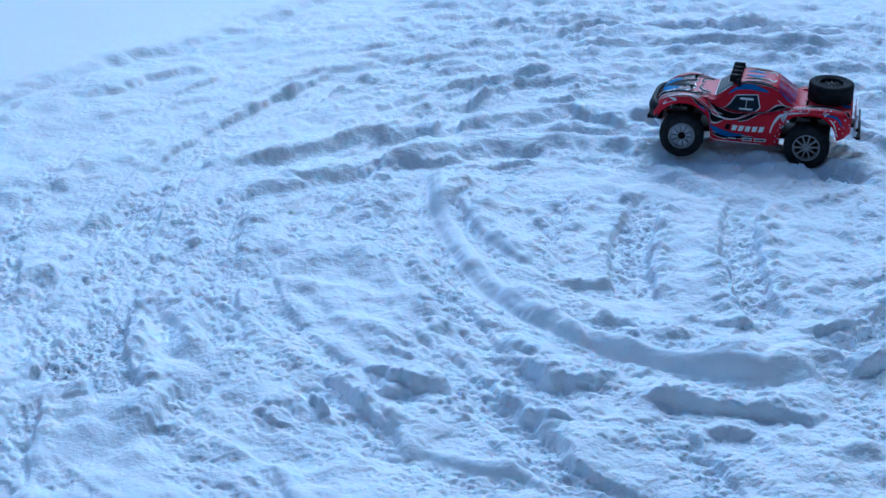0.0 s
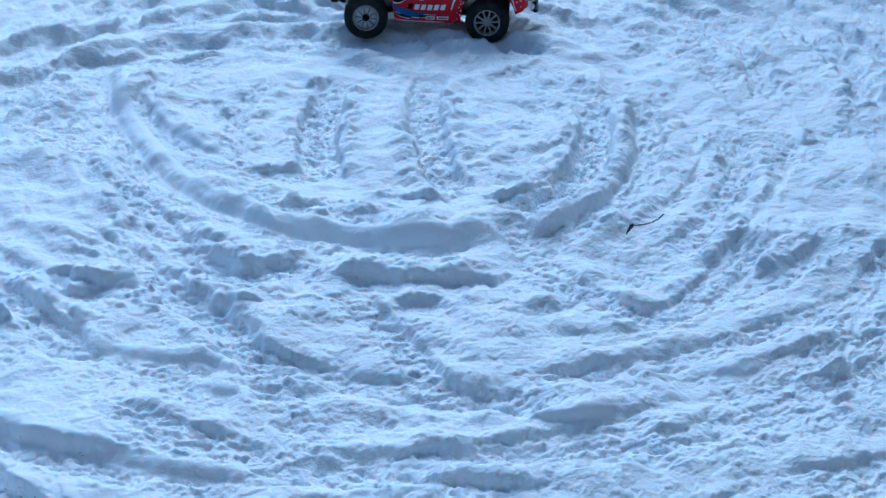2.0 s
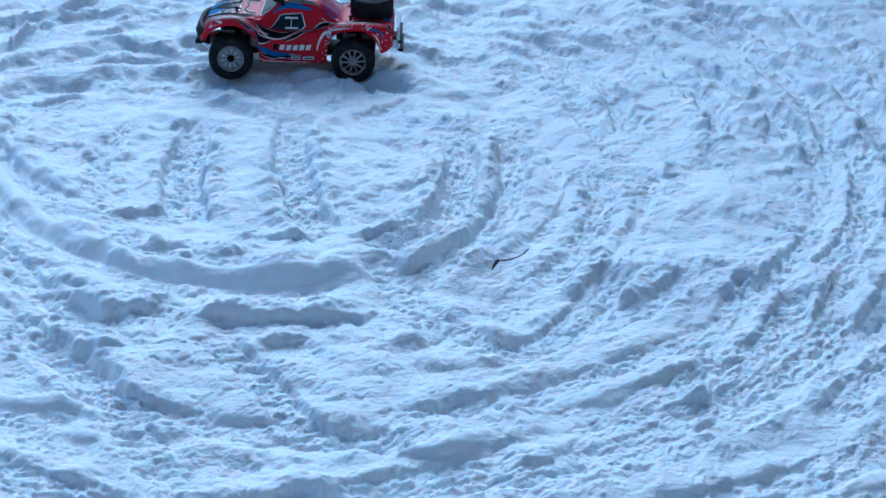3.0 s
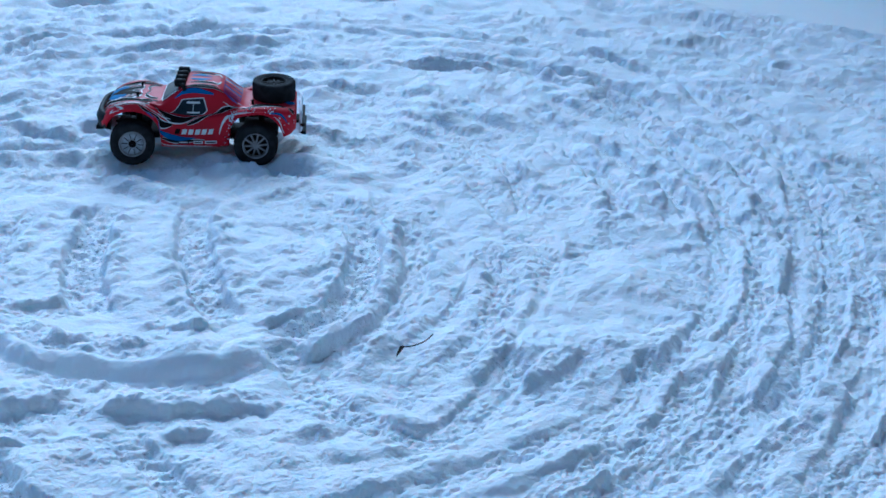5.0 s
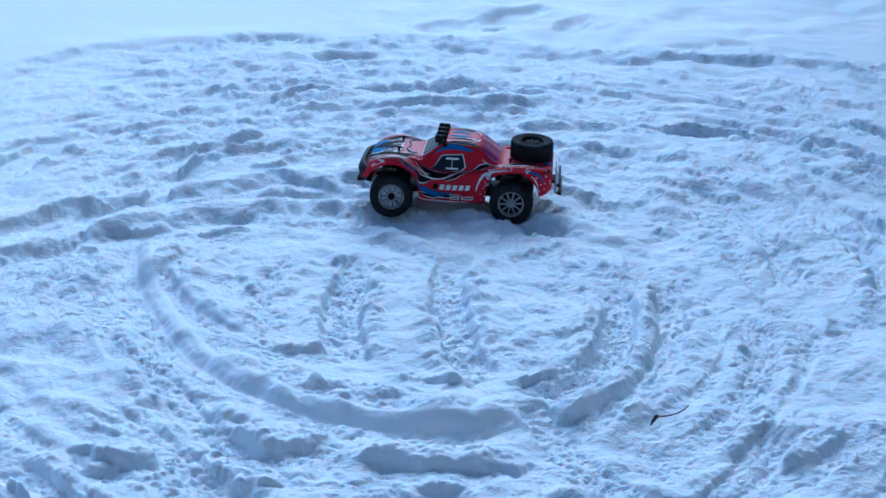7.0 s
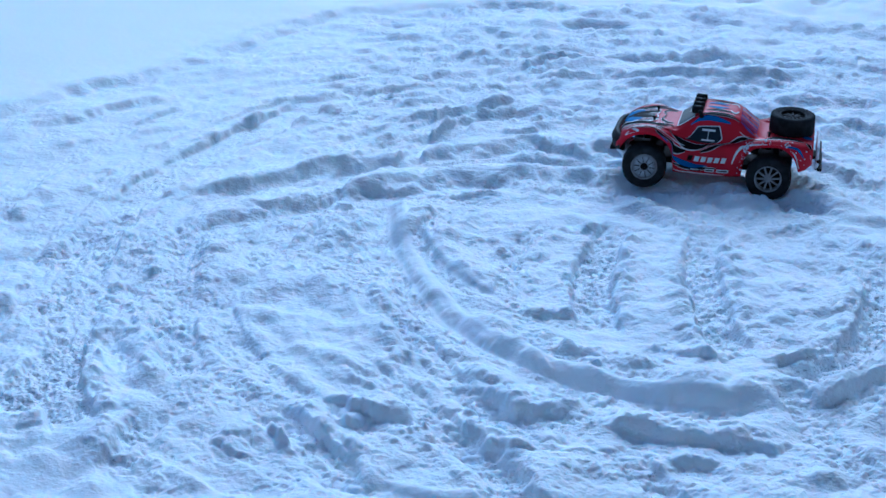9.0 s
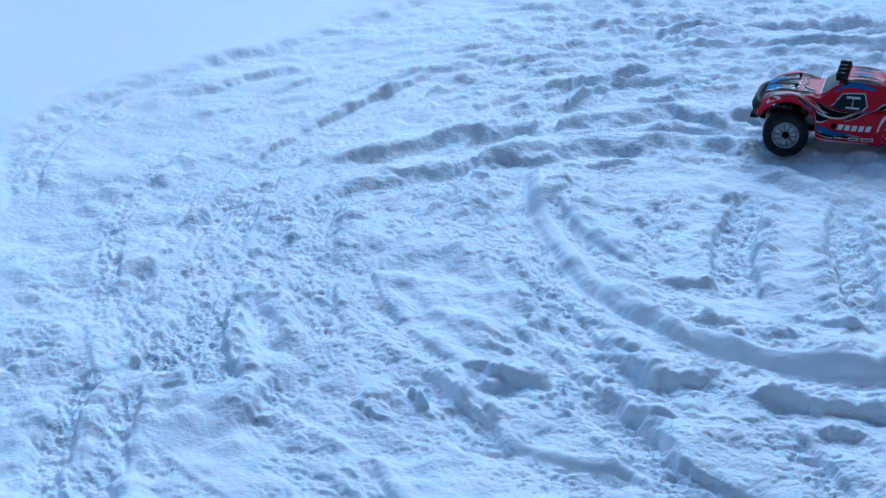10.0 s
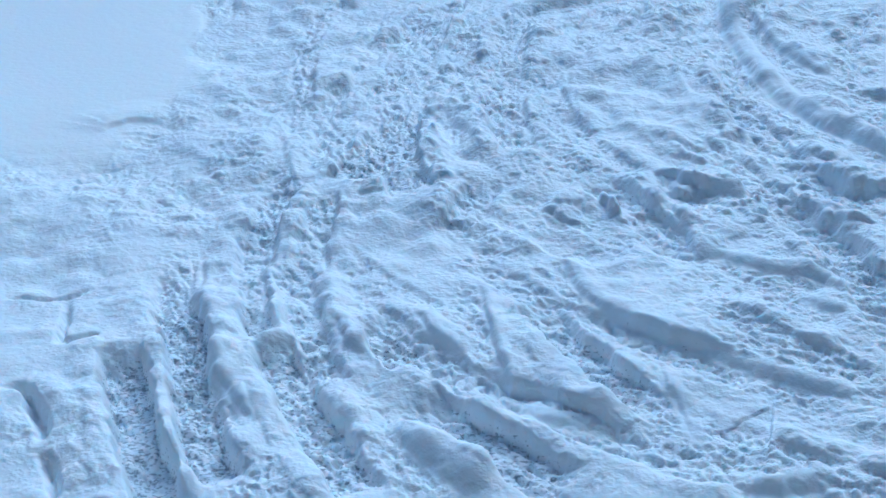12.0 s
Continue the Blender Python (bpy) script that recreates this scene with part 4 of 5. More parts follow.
def ribbon(bm, points, width, lift, side):
    """A stripe on the body's skin through (x, v, share of the width) points."""
    line, way = curve([(x, v * 0.012) for x, v, _ in points], 0.004)
    shares = np.interp(np.linspace(0, 1, len(line)), np.linspace(0, 1, len(points)), [s for _, _, s in points])
    last = None
    for (x, v), (wx, wv), s in zip(line, way, shares):
        pair = []
        for k in (-1, -0.33, 0.33, 1):
            px, pv = x - wv * k * width * s / 2, v + wx * k * width * s / 2
            pair.append(bm.verts.new(skin(min(max(px, -0.2635), 0.2395), min(max(pv / 0.012, 0.05), 9), lift, side)))
        if last:
            for k in range(3):
                bm.faces.new((last[k], last[k + 1], pair[k + 1], pair[k]))
        last = pair


def stripe(points, width, colour, name, outline=0.0, lift=0.0006):
    for side in (1, -1):
        if outline:
            bm = bmesh.new()
            ribbon(bm, points, width + 2 * outline, lift, side)
            part("outline", bm, WHITE, body, "thin white edging")
        bm = bmesh.new()
        ribbon(bm, points, width, lift + 0.0005, side)
        part(name, bm, colour, body)


# doors: black swirls edged in white that cross under the window, blue flashes, white sill line
stripe([(0.103, 4.6, 0.3), (0.088, 2.9, 1), (0.068, 2.1, 1), (0.041, 1.95, 0.8), (0.014, 2.15, 0.6), (-0.012, 2.8, 0.2)], 0.0085, BLACK, "swirl", 0.0013)
stripe([(0.141, 3.0, 0.3), (0.122, 2.1, 1), (0.101, 1.6, 1), (0.078, 1.42, 0.7), (0.057, 1.5, 0.2)], 0.0065, BLACK, "swirl", 0.0011)
stripe([(0.020, 1.6, 0.2), (-0.013, 2.1, 0.6), (-0.047, 3.3, 1), (-0.074, 4.1, 1), (-0.105, 4.4, 0.4)], 0.0075, BLACK, "swirl", 0.0012)
stripe([(-0.098, 2.9, 0.3), (-0.128, 3.8, 1), (-0.168, 4.3, 0.8), (-0.228, 5.0, 0.2)], 0.005, BLACK, "swirl", 0.0012)
stripe([(0.142, 1.7, 0.3), (0.118, 1.15, 1), (0.104, 0.75, 0.6)], 0.0055, BLUE, "flash", 0.0, 0.0016)
stripe([(0.085, 0.62, 0.3), (0.060, 0.50, 1), (0.020, 0.52, 0.7), (-0.025, 0.58, 0.2)], 0.003, BLACK, "swirl", 0.0008)
stripe([(0.098, 1.35, 0.3), (0.088, 1.0, 1), (0.070, 0.80, 1), (0.037, 0.66, 0.6), (0.0, 0.72, 0.2)], 0.0040, BLUE, "flash", 0.0, 0.0016)
stripe([(0.051, 5.45, 0.3), (0.027, 5.7, 1), (-0.006, 5.8, 1), (-0.050, 5.5, 0.3)], 0.0065, BLUE, "flash")
stripe([(-0.185, 1.75, 0.3), (-0.208, 2.0, 1), (-0.230, 1.75, 0.9), (-0.242, 1.2, 0.3)], 0.005, BLUE, "flash")
stripe([(0.090, 0.45, 0.5), (0.078, 0.20, 1), (0.037, 0.13, 1), (-0.045, 0.10, 0.6)], 0.0012, WHITE, "sill_line")
stripe([(-0.064, 0.94, 0.6), (-0.071, 1.5, 1), (-0.087, 2.1, 0.8), (-0.111, 2.4, 1), (-0.145, 2.3, 0.3)], 0.0042, WHITE, "swirl")
stripe([(-0.208, 0.95, 0.3), (-0.222, 0.75, 1), (-0.234, 0.40, 0.4)], 0.004, WHITE, "curl")
# wings, roof and tail
stripe([(0.1994, 2.9, 0.3), (0.1822, 2.3, 1), (0.1951, 1.7, 1), (0.214, 2.0, 0.8), (0.2071, 2.5, 0.3)], 0.006, WHITE, "curl")
stripe([(0.012, 6.9, 0.3), (-0.02, 7.1, 1), (-0.058, 6.9, 0.4)], 0.006, BLACK, "swirl", 0.0014)
stripe([(0.014, 8.6, 0.4), (-0.012, 8.5, 1), (-0.04, 8.7, 0.2)], 0.005, BLUE, "flash")
stripe([(-0.045, 8.3, 0.2), (-0.058, 7.9, 1), (-0.066, 8.5, 0.4)], 0.005, WHITE, "curl")
stripe([(0.016, 7.9, 0.3), (-0.02, 8.05, 1), (-0.064, 7.9, 0.3)], 0.005, BLACK, "swirl", 0.0009)
stripe([(-0.075, 6.4, 0.3), (-0.1, 6.0, 1), (-0.125, 5.6, 0.4)], 0.010, TINT, "flash")
stripe([(-0.13, 3.7, 0.3), (-0.1694, 4.5, 1), (-0.2041, 4.7, 1), (-0.2389, 4.2, 0.4)], 0.010, BLACK, "swirl", 0.0016)
stripe([(-0.14, 5.2, 0.2), (-0.178, 5.6, 1), (-0.2303, 5.4, 0.3)], 0.004, WHITE, "curl")
stripe([(-0.2433, 3.6, 0.3), (-0.252, 3.0, 1), (-0.2581, 2.2, 0.5)], 0.008, BLACK, "swirl", 0.0014)
stripe([(-0.2346, 7.9, 0.3), (-0.2477, 7.6, 1), (-0.2598, 7.8, 0.6)], 0.012, BLUE, "flash")
# pinstripes beside the swirls
stripe([(0.150, 3.5, 0.4), (0.128, 3.0, 1), (0.105, 2.4, 1), (0.085, 1.95, 0.8), (0.060, 1.85, 0.3)], 0.0014, WHITE, "pinstripe", 0.0, 0.0013)
stripe([(0.215, 3.2, 0.4), (0.185, 3.35, 1), (0.150, 3.9, 1), (0.115, 3.9, 0.4)], 0.0024, WHITE, "pinstripe", 0.0, 0.0016)
stripe([(0.005, 2.0, 0.3), (-0.030, 2.75, 1), (-0.062, 3.55, 0.4)], 0.0014, WHITE, "pinstripe", 0.0, 0.0013)
stripe([(0.045, 6.45, 0.4), (0.01, 6.55, 1), (-0.04, 6.45, 1), (-0.072, 6.1, 0.3)], 0.006, BLACK, "swirl", 0.0012)
stripe([(-0.075, 4.9, 0.3), (-0.11, 4.2, 1), (-0.15, 3.85, 1), (-0.2, 3.7, 0.5)], 0.0024, WHITE, "pinstripe", 0.0, 0.0013)
stripe([(0.225, 3.4, 0.4), (0.20, 3.9, 1), (0.16, 4.1, 1), (0.12, 4.4, 0.4)], 0.0026, WHITE, "pinstripe", 0.0, 0.0016)


def plate(points, lift, side, steps=8):
    """A flat panel lying on the skin, whose outline is given as (x, v) corners."""
    bm = bmesh.new()
    n = len(points)
    mx, mv = sum(p[0] for p in points) / n, sum(p[1] for p in points) / n
    rings = []
    for s in (0.0, 0.5, 1.0):
        ring = []
        for i in range(n):
            (ax, av), (bx, bv) = points[i], points[(i + 1) % n]
            for k in range(steps):
                x, v = ax + (bx - ax) * k / steps, av + (bv - av) * k / steps
                ring.append(bm.verts.new(skin(mx + (x - mx) * s, mv + (v - mv) * s, lift, side)) if s else None)
        rings.append(ring)
    middle = bm.verts.new(skin(mx, mv, lift, side))
    m = n * steps
    for i in range(m):
        j = (i + 1) % m
        bm.faces.new((middle, rings[1][i], rings[1][j]))
        bm.faces.new((rings[1][i], rings[2][i], rings[2][j], rings[1][j]))
    return bm


# bonnet: black panels with red flames edged in white and two blue horns
for side in (1, -1):
    part("bonnet_panel", plate([(0.152, 9.0), (0.146, 8.2), (0.1676, 7.4), (0.1994, 7.0), (0.2372, 7.3), (0.2385, 9.0)], 0.0009, side, 6), SWIRL, body, "black and red swirls edged in white")
    part("wing_panel", plate([(0.118, 4.9), (0.16, 5.6), (0.1994, 6.0), (0.2347, 6.2), (0.2329, 4.2), (0.208, 3.2), (0.165, 2.9), (0.125, 3.4)], 0.0009, side, 6), SWIRL, body, "black and red swirls edged in white")
stripe([(0.148, 9.0, 0.8), (0.142, 8.2, 1), (0.1659, 7.35, 1), (0.1994, 6.9, 1), (0.2355, 7.2, 0.8)], 0.0032, WHITE, "curl", 0.0, 0.0008)
stripe([(0.112, 5.2, 0.5), (0.16, 5.75, 1), (0.1994, 6.15, 1), (0.2338, 6.3, 0.8)], 0.0032, WHITE, "curl", 0.0, 0.0008)
stripe([(0.236, 5.25, 0.8), (0.200, 5.65, 1), (0.160, 5.3, 1), (0.120, 4.7, 0.2)], 0.012, BLACK, "swirl", 0.0016, 0.0012)
stripe([(0.237, 6.9, 1), (0.200, 7.1, 1), (0.160, 6.8, 0.8), (0.110, 6.3, 0.2)], 0.014, BLACK, "swirl", 0.0016, 0.0012)
stripe([(0.237, 8.5, 1), (0.200, 8.6, 1), (0.165, 8.5, 0.5), (0.140, 8.3, 0.2)], 0.012, BLACK, "swirl", 0.0014, 0.0008)
stripe([(0.128, 4.5, 0.3), (0.165, 4.7, 1), (0.1994, 5.1, 1), (0.2321, 5.3, 0.7)], 0.009, RED, "flame", 0.0018, 0.0014)
stripe([(0.14, 3.5, 0.3), (0.1693, 3.7, 1), (0.1994, 4.0, 1), (0.2278, 4.4, 0.6)], 0.006, RED, "flame", 0.0016, 0.0014)
stripe([(0.2304, 8.75, 0.3), (0.2175, 8.25, 1), (0.1994, 7.95, 0.9), (0.1831, 8.25, 0.2)], 0.013, BLUE, "horn", 0.0, 0.0014)
stripe([(0.2261, 7.7, 0.3), (0.208, 7.45, 1), (0.1917, 7.6, 0.8), (0.1994, 7.85, 0.3)], 0.0035, WHITE, "curl", 0.0, 0.0014)
stripe([(0.098, 7.7, 0.5), (0.116, 7.7, 1), (0.131, 8.3, 1), (0.122, 8.8, 0.4)], 0.005, BLACK, "swirl", 0.0012)
stripe([(0.095, 6.9, 0.3), (0.125, 7.0, 1), (0.15, 7.0, 0.4)], 0.005, BLACK, "swirl", 0.0012)


WINDOW = [(0.062, 3.75), (0.031, 4.98), (-0.022, 5.10), (-0.031, 4.3), (-0.020, 3.95), (0.040, 3.65)]
for side in (1, -1):
    grown = [(0.012 + (x - 0.012) * 1.07, 4.45 + (v - 4.45) * 1.13) for x, v in WINDOW]
    part("window_edging", plate(grown, 0.0014, side), WHITE, body, "white window outline")
    pane = part("side_window", plate(WINDOW, 0.0022, side), GLASS, body, "dark side window film")
    bars = bmesh.new()
    for x, v0, v1 in ((0.004, 4.15, 4.8),):
        ribbon(bars, [(x, v0, 1), (x - 0.001, v1, 1)], 0.0016, 0.0028, side)
    for v in (4.15, 4.8):
        ribbon(bars, [(0.020, v, 1), (-0.014, v, 1)], 0.0016, 0.0028, side)
    part("window_mark", bars, WHITE, pane, "white bars printed on the window")
    for k in range(6):
        x = 0.052 - k * 0.0172
        part("letter_block", plate([(x, 0.95), (x - 0.004, 1.30), (x - 0.016, 1.30), (x - 0.012, 0.95)], 0.0017, side, 3), BLACK if k == 0 else WHITE, body, "" if k == 0 else "white slanted letter block")
    for k in range(3):
        x, wide_by = (0.044, 0.004, -0.026)[k], (0.028, 0.024, 0.031)[k]
        badge = part("badge", plate([(x, 0.32), (x, 0.54), (x - wide_by, 0.54), (x - wide_by, 0.32)], 0.0017, side, 3), BLACK if k == 0 else WHITE, body)
        part("badge_bar", plate([(x - 0.003, 0.39), (x - 0.003, 0.47), (x - wide_by + 0.003, 0.47), (x - wide_by + 0.003, 0.39)], 0.0022, side, 3), WHITE if k == 0 else BLACK, badge)
for side in (1, -1):
    part("windscreen", plate([(0.083, 9.0), (0.083, 6.7), (0.044, 6.5), (0.041, 9.0)], 0.0016, side, 10), GLASS, body, "dark windscreen film")
    for line in ([(0.085, 6.75, 1), (0.085, 9.0, 1)], [(0.084, 6.72, 1), (0.043, 6.55, 1)]):
        edge = bmesh.new()
        ribbon(edge, line, 0.0022, 0.0020, side)
        part("windscreen_edging", edge, WHITE, body, "thin white windscreen edging")
    part("rear_window", plate([(-0.074, 9.0), (-0.074, 6.9), (-0.118, 6.6), (-0.120, 9.0)], 0.0016, side, 10), TINT, body, "violet rear window film")
    for k in range(3):
        slat = bmesh.new()
        ribbon(slat, [(-0.076, 7.2 + 0.75 * k, 1), (-0.118, 7.0 + 0.8 * k, 1)], 0.004, 0.0024, side)
        part("louvre", slat, RED, body)


# the word printed along the top of the windscreen
lettering = bpy.data.curves.new("lettering", "FONT")
lettering.body, lettering.size, lettering.align_x, lettering.extrude = "POWER", 0.0105, "CENTER", 0.0002
typeset = bpy.data.objects.new("typeset", lettering)
scene.collection.objects.link(typeset)
word = bmesh.new()
word.from_mesh(typeset.to_mesh())
scene.collection.objects.unlink(typeset)
bpy.data.objects.remove(typeset)
upper, lower = skin(0.047, 9.0, 0.0028), skin(0.060, 9.0, 0.0028)
up = (upper - lower).normalized()
face = Matrix((Vector((0, 1, 0)), up, Vector((0, 1, 0)).cross(up))).transposed().to_4x4()
bmesh.ops.transform(word, matrix=Matrix.Translation(lower) @ face, verts=word.verts)
part("windscreen_word", word, WHITE, body, "white word along the windscreen", flat=True)


# light bar with four lamps over the windscreen
bar = bmesh.new()
tube(bar, [(0.024, -0.082, 0.184), (0.030, -0.078, 0.198), (0.030, 0.078, 0.198), (0.024, 0.080, 0.184)], 0.006)
light_bar = part("light_bar", bar, PLASTIC, truck, "black roof light bar")
for y in (-0.060, -0.020, 0.020, 0.060):
    bm = bmesh.new()
    rod(bm, (0.024, y, 0.200), (0.050, y, 0.200), 0.0105, 14, 0.0115)
    rod(bm, (0.050, y, 0.200), (0.053, y, 0.200), 0.0095, 14)
    part("lamp", bm, PLASTIC, light_bar)

# bumpers, chassis and suspension
bm = bmesh.new()
arc = [(0.249 - 0.030 * (y / 0.112) ** 4, y) for y in np.linspace(-0.112, 0.112, 17)]
for (x0, y0), (x1, y1) in zip(arc, arc[1:]):
    ring = [bm.verts.new((x + dx, y, z)) for x, y in ((x0, y0), (x1, y1)) for dx, z in ((-0.008, 0.132 - 14 * (abs(y) - 0.02) ** 2 * 0.1), (0.004, 0.128), (0.012, 0.108), (0.008, 0.086), (-0.004, 0.084))]
    for k in range(5):
        bm.faces.new((ring[k], ring[(k + 1) % 5], ring[5 + (k + 1) % 5], ring[5 + k]))
bmesh.ops.remove_doubles(bm, verts=bm.verts, dist=0.0002)
box(bm, (0.020, 0.150, 0.008), pose(0.249, 0, 0.078))
bumper = part("front_bumper", bm, PLASTIC, truck, "black front bumper bar")
for y in (-0.046, 0.046):
    bm = bmesh.new()
    rod(bm, (0.246, y, 0.098), (0.2580, y, 0.098), 0.0060, 14)
    part("headlight", bm, LAMP, bumper, "small lit white headlight")
bm = bmesh.new()
box(bm, (0.012, 0.176, 0.010), pose(-0.281, 0, 0.098))
box(bm, (0.012, 0.150, 0.008), pose(-0.285, 0, 0.072))
for y in (-0.062, 0, 0.062):
    box(bm, (0.008, 0.010, 0.034), pose(-0.277, y, 0.086))
box(bm, (0.030, 0.060, 0.008), pose(-0.265, 0, 0.090))
part("rear_bumper", bm, PLASTIC, truck, "black rear bumper frame", bevel=0.002)
bm = bmesh.new()
bmesh.ops.create_grid(bm, x_segments=8, y_segments=14, size=0.5, matrix=pose(-0.2735, 0, 0.108, 0, 90, 0) @ Matrix.Diagonal((0.056, 0.176, 1, 1)))
for v in bm.verts:
    v.co += 0.004 * noise.noise_vector(v.co * 60)
bmesh.ops.solidify(bm, geom=bm.faces[:], thickness=0.006)
part("caked_snow", bm, CRUST, truck, "snow caked on the tail")
bm = bmesh.new()
box(bm, (0.420, 0.110, 0.014), pose(0, 0, 0.052))
box(bm, (0.090, 0.060, 0.034), pose(0.170, 0, 0.066))
box(bm, (0.090, 0.060, 0.034), pose(-0.170, 0, 0.066))
part("chassis", bm, PLASTIC, truck, bevel=0.004)
bm = bmesh.new()
bmesh.ops.create_icosphere(bm, subdivisions=3, radius=0.5, matrix=pose(0.215, 0, 0.060) @ Matrix.Diagonal((0.075, 0.105, 0.044, 1)))
for v in bm.verts:
    v.co += 0.007 * noise.noise_vector(v.co * 40)
part("packed_snow", bm, CRUST, truck, "snow packed under the nose")


# ---- wheels: rim with its tyre ----
def tyre_mesh():
    bm = bmesh.new()
    outline = [(0.034, -0.022), (0.040, -0.0255), (0.049, -0.027), (0.053, -0.025), (0.0545, -0.020), (0.0548, -0.012), (0.0548, -0.004), (0.0548, 0.004), (0.0548, 0.012), (0.0545, 0.020),
               (0.053, 0.025), (0.049, 0.027), (0.040, 0.0255), (0.034, 0.022)]
    revolve(bm, outline, 108, lambda i, k: (0.0030 if (i + (2 if k % 2 else 0)) % 4 < 2 else 0.0) if 3 <= k <= 10 else 0.0)
    return bm


def rim_mesh():
    bm = bmesh.new()
    revolve(bm, [(0.0345, -0.022), (0.0345, 0.024), (0.0320, 0.0245), (0.0305, 0.018), (0.0300, -0.018)], 40)
    revolve(bm, [(0.0008, 0.021), (0.0075, 0.0205), (0.0090, 0.017), (0.0095, 0.008), (0.0008, 0.008)], 20)
    revolve(bm, [(0.0008, 0.0225), (0.0040, 0.0225), (0.0042, 0.020)], 6)
    return bm


def spoke_mesh():
    bm = bmesh.new()
    box(bm, (0.025, 0.006, 0.0046), pose(0, 0.0165, 0) @ pose(0.0195, 0, 0, 0, 0, -6))
    bmesh.ops.bevel(bm, geom=bm.edges[:], offset=0.0008, segments=1, affect="EDGES")
    mesh = bpy.data.meshes.new("spoke")
    bm.to_mesh(mesh)
    bm.free()
    return mesh


SPOKES = {m.name: spoke_mesh() for m in (RIM, PLASTIC)}
for m in (RIM, PLASTIC):
    SPOKES[m.name].materials.append(m)


def add_spokes(rim, surface):
    for i in range(10):
        ob = new("spoke", SPOKES[surface.name])
        ob.parent, ob.matrix_basis = rim, pose(0, 0, 0, 0, 36 * i)


def hub_mesh():
    bm = bmesh.new()
    revolve(bm, [(0.0008, 0.006), (0.031, 0.004), (0.031, -0.002), (0.0008, -0.002)], 32)
    return bm


def wheel(x, y, z, steer=0.0, lean=0.0, spin=0.0):
    out = 1 if y > 0 else -1
    rim = part("wheel", rim_mesh(), RIM, truck, "grey spoked rim")
    rim.matrix_basis = pose(x, y, z, 0, 0, steer) @ pose(0, 0, 0, lean, 0, 0) @ pose(0, 0, 0, 0, spin, 0 if out > 0 else 180)
    add_spokes(rim, RIM)
    part("tyre", tyre_mesh(), RUBBER, rim, "black knobbly tyre")
    part("hub", hub_mesh(), PLASTIC, rim)
    if x > 0:
        bm = bmesh.new()
        revolve(bm, [(0.010, 0.0195), (0.018, 0.0215), (0.027, 0.0205), (0.0315, 0.016), (0.010, 0.012)], 30)
        for v in bm.verts:
            v.co += 0.0016 * noise.noise_vector(v.co * 130)
        part("packed_snow", bm, SLUSH, rim, "grey slush pressed into the rim")
        bm = bmesh.new()
        revolve(bm, [(0.0006, 0.0245), (0.0070, 0.0240), (0.0095, 0.0215), (0.0100, 0.014)], 16)
        part("hub_cap", bm, BLACK, rim)
        for k in range(10):
            slot = bmesh.new()
            box(slot, (0.014, 0.0030, 0.0016), pose(0, 0, 0, 0, 36 * k + 18) @ pose(0.020, 0.0216, 0))
            part("slot", slot, BLACK, rim)
    arm = bmesh.new()
    for dx in (-0.018, 0.018):
        rod(arm, (x + dx, out * 0.035, 0.052), (x, y - out * 0.016, z - 0.010), 0.0045)
    rod(arm, (x, out * 0.035, z + 0.004), (x, y - out * 0.005, z), 0.005)
    rod(arm, (x - 0.012, out * 0.050, 0.115), (x - 0.012, out * 0.085, 0.052), 0.008, 12)
    part("suspension_arm", arm, PLASTIC, truck)
    return rim


wheel(0.160, 0.122, WHEEL_R, 6, 0, 12)
wheel(0.160, -0.122, WHEEL_R, 6, 0, 40)
wheel(-0.160, 0.122, WHEEL_R, 0, 0, 5)
wheel(-0.160, -0.122, WHEEL_R, 0, 0, 70)
spare = part("spare_wheel", rim_mesh(), PLASTIC, truck, "black spare wheel lying on the tail")
spare.matrix_basis = pose(-0.204, 0, 0.170, 90 - 5, 0, 0) @ pose(0, 0, 0, 0, 20, 0)
add_spokes(spare, PLASTIC)
part("tyre", tyre_mesh(), RUBBER, spare, "black knobbly tyre")
part("hub", hub_mesh(), PLASTIC, spare)
for x, y in ((0.150, 0.052), (0.150, -0.052), (-0.150, 0.062), (-0.150, -0.062)):
    bm = bmesh.new()
    z = skin(x, 8.0).z
    rod(bm, (x, y, z - 0.01), (x, y, z + 0.012), 0.0032, 10)
    rod(bm, (x - 0.006, y, z + 0.009), (x + 0.006, y, z + 0.009), 0.0012, 6)
    part("body_post", bm, PLASTIC, truck)


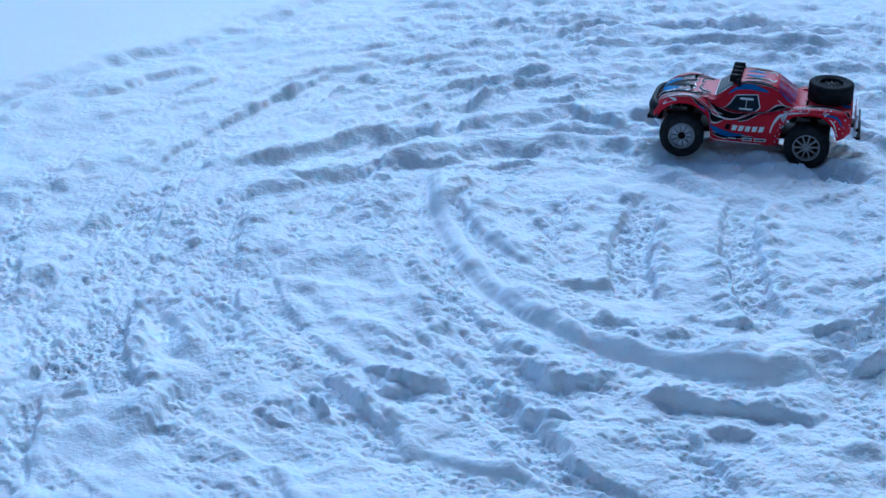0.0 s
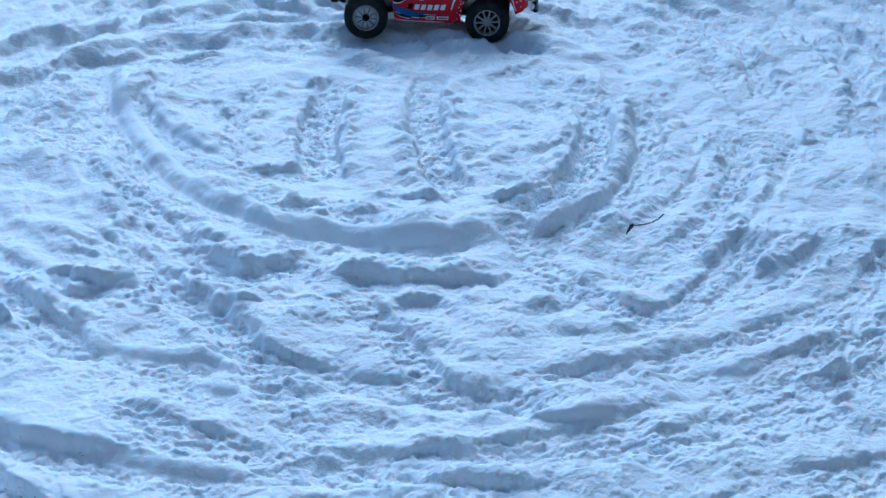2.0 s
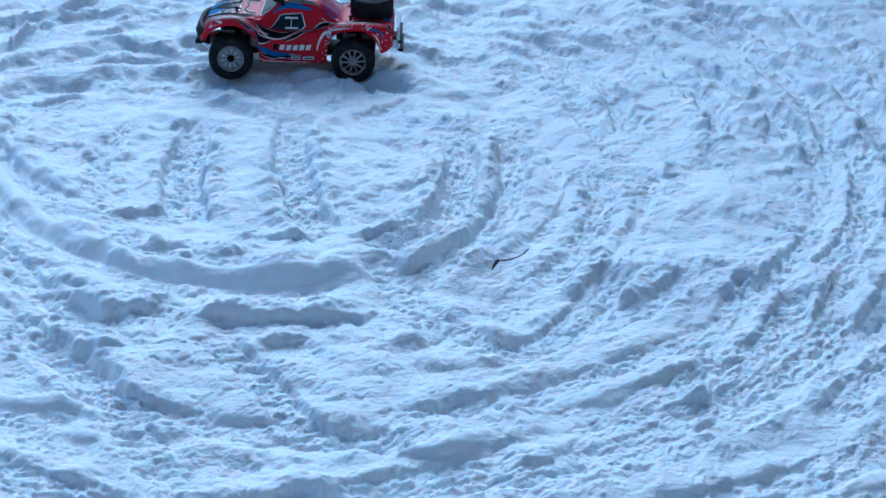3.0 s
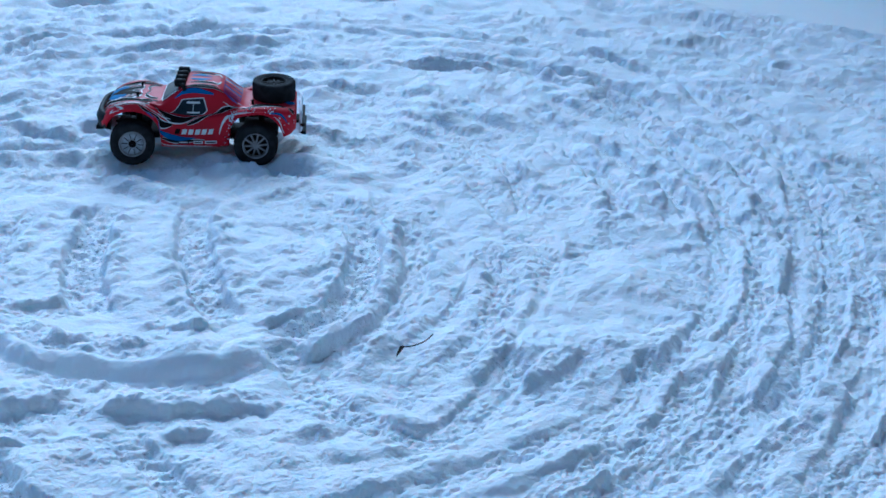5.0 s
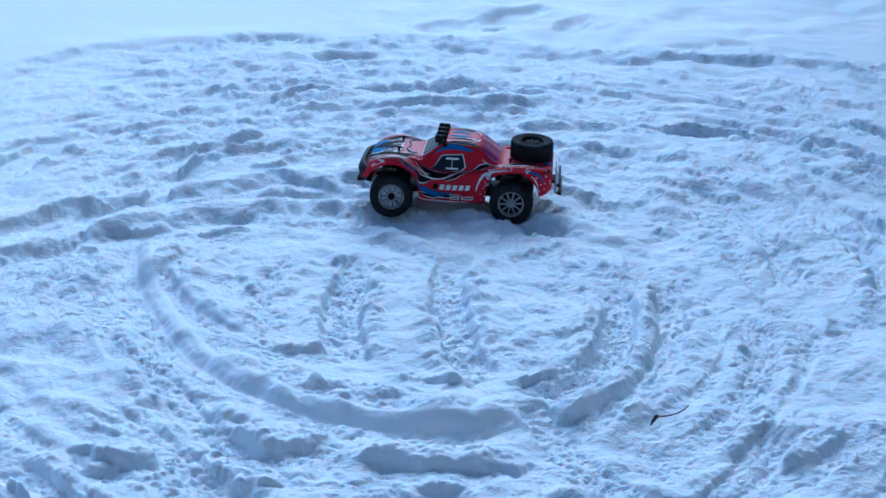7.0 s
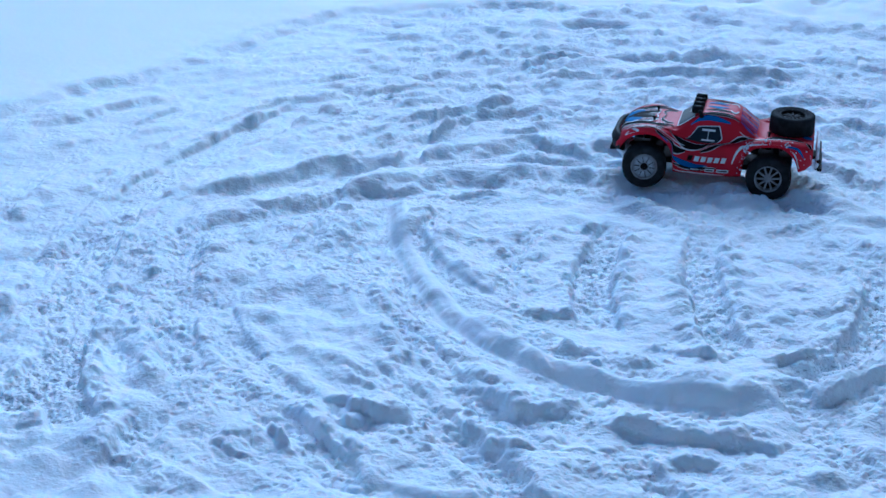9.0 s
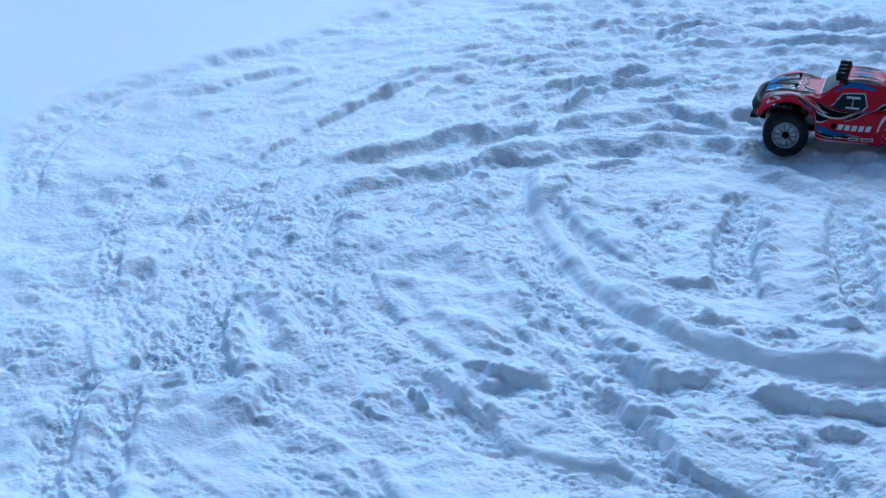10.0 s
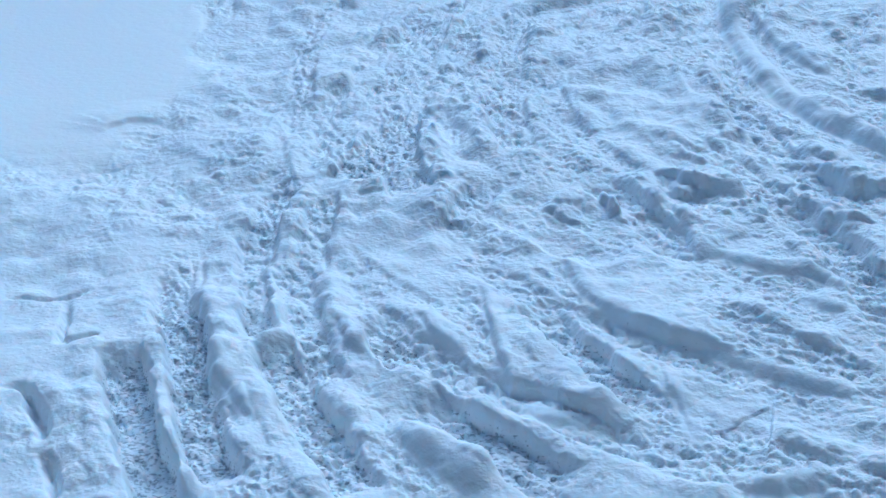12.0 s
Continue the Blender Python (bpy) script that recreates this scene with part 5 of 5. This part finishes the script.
def splash(name, count, spots, seed):
    """Flecks of snow stuck to the body's sides round (x, v) spots."""
    r = random.Random(seed)
    for side in (1, -1):
        bm = bmesh.new()
        for _ in range(count):
            x, v, spread = r.choice(spots)
            p = skin(min(max(r.gauss(x, 0.008 * spread), -0.262), 0.238), min(max(r.gauss(v, 0.35 * spread), 0.1), 8.5), 0.0012, side)
            size = r.uniform(0.0010, 0.0024)
            bmesh.ops.create_icosphere(bm, subdivisions=1, radius=size, matrix=Matrix.Translation(p) @ Matrix.Diagonal((r.uniform(0.7, 1.5), 0.6, r.uniform(0.7, 1.8), 1)))
        tagged(part(name, bm, CRUST, body), "flecks of snow stuck to the shell", kind="stuff")


splash("snow_fleck", 70, [(-0.095, 0.8, 1.0), (-0.092, 1.8, 1.0), (-0.100, 2.4, 1.0), (-0.15, 2.75, 1.2), (-0.20, 2.3, 1.2), (-0.25, 1.2, 1.0), (-0.085, 0.4, 1.2)], 4)
TRUCK_AT = (0.746, 3.620, -0.004, 0, -1.0, 164.5)
truck.matrix_world = pose(*TRUCK_AT)


# ---- dry leaf with its stalk, half buried ----
def dry_leaf(x, y, turn, size, name_label):
    leaf = tagged(new("dry_leaf"), name_label, "leaf")
    bm = bmesh.new()
    stalk = [(0.0, 0.0, 0.016), (0.012, 0.001, 0.0135), (0.026, 0.002, 0.0125), (0.044, 0.004, 0.014), (0.058, 0.006, 0.018), (0.070, 0.010, 0.024)]
    tube(bm, [Vector(p) * size for p in stalk], 0.0013 * size)
    part("stalk", bm, LEAF, leaf, "thin dark stalk")
    bm = bmesh.new()
    bmesh.ops.create_grid(bm, x_segments=8, y_segments=10, size=0.5)
    for v in bm.verts:
        a, b = v.co.x, v.co.y
        narrow = math.cos(2.6 * b) * (1 - 0.25 * abs(math.sin(9 * b)))
        v.co = Vector((-0.006 + 0.016 * b + 0.004 * a * narrow, -0.002 + 0.013 * a * narrow, 0.007 + 0.017 * b + 0.010 * a * a * 4 * narrow)) * size
    bmesh.ops.solidify(bm, geom=bm.faces[:], thickness=0.0006)
    part("blade", bm, LEAF, leaf, "curled brown blade")
    leaf.matrix_world = pose(x, y, max(ground_at(x + 0.01 * k, y + dy) for k in range(8) for dy in (-0.012, 0.0, 0.012)) - 0.006, 0, 0, turn)
    return leaf


dry_leaf(0.877, 2.266, 8, 1.0, "curled brown dry leaf with long stalk in the snow")
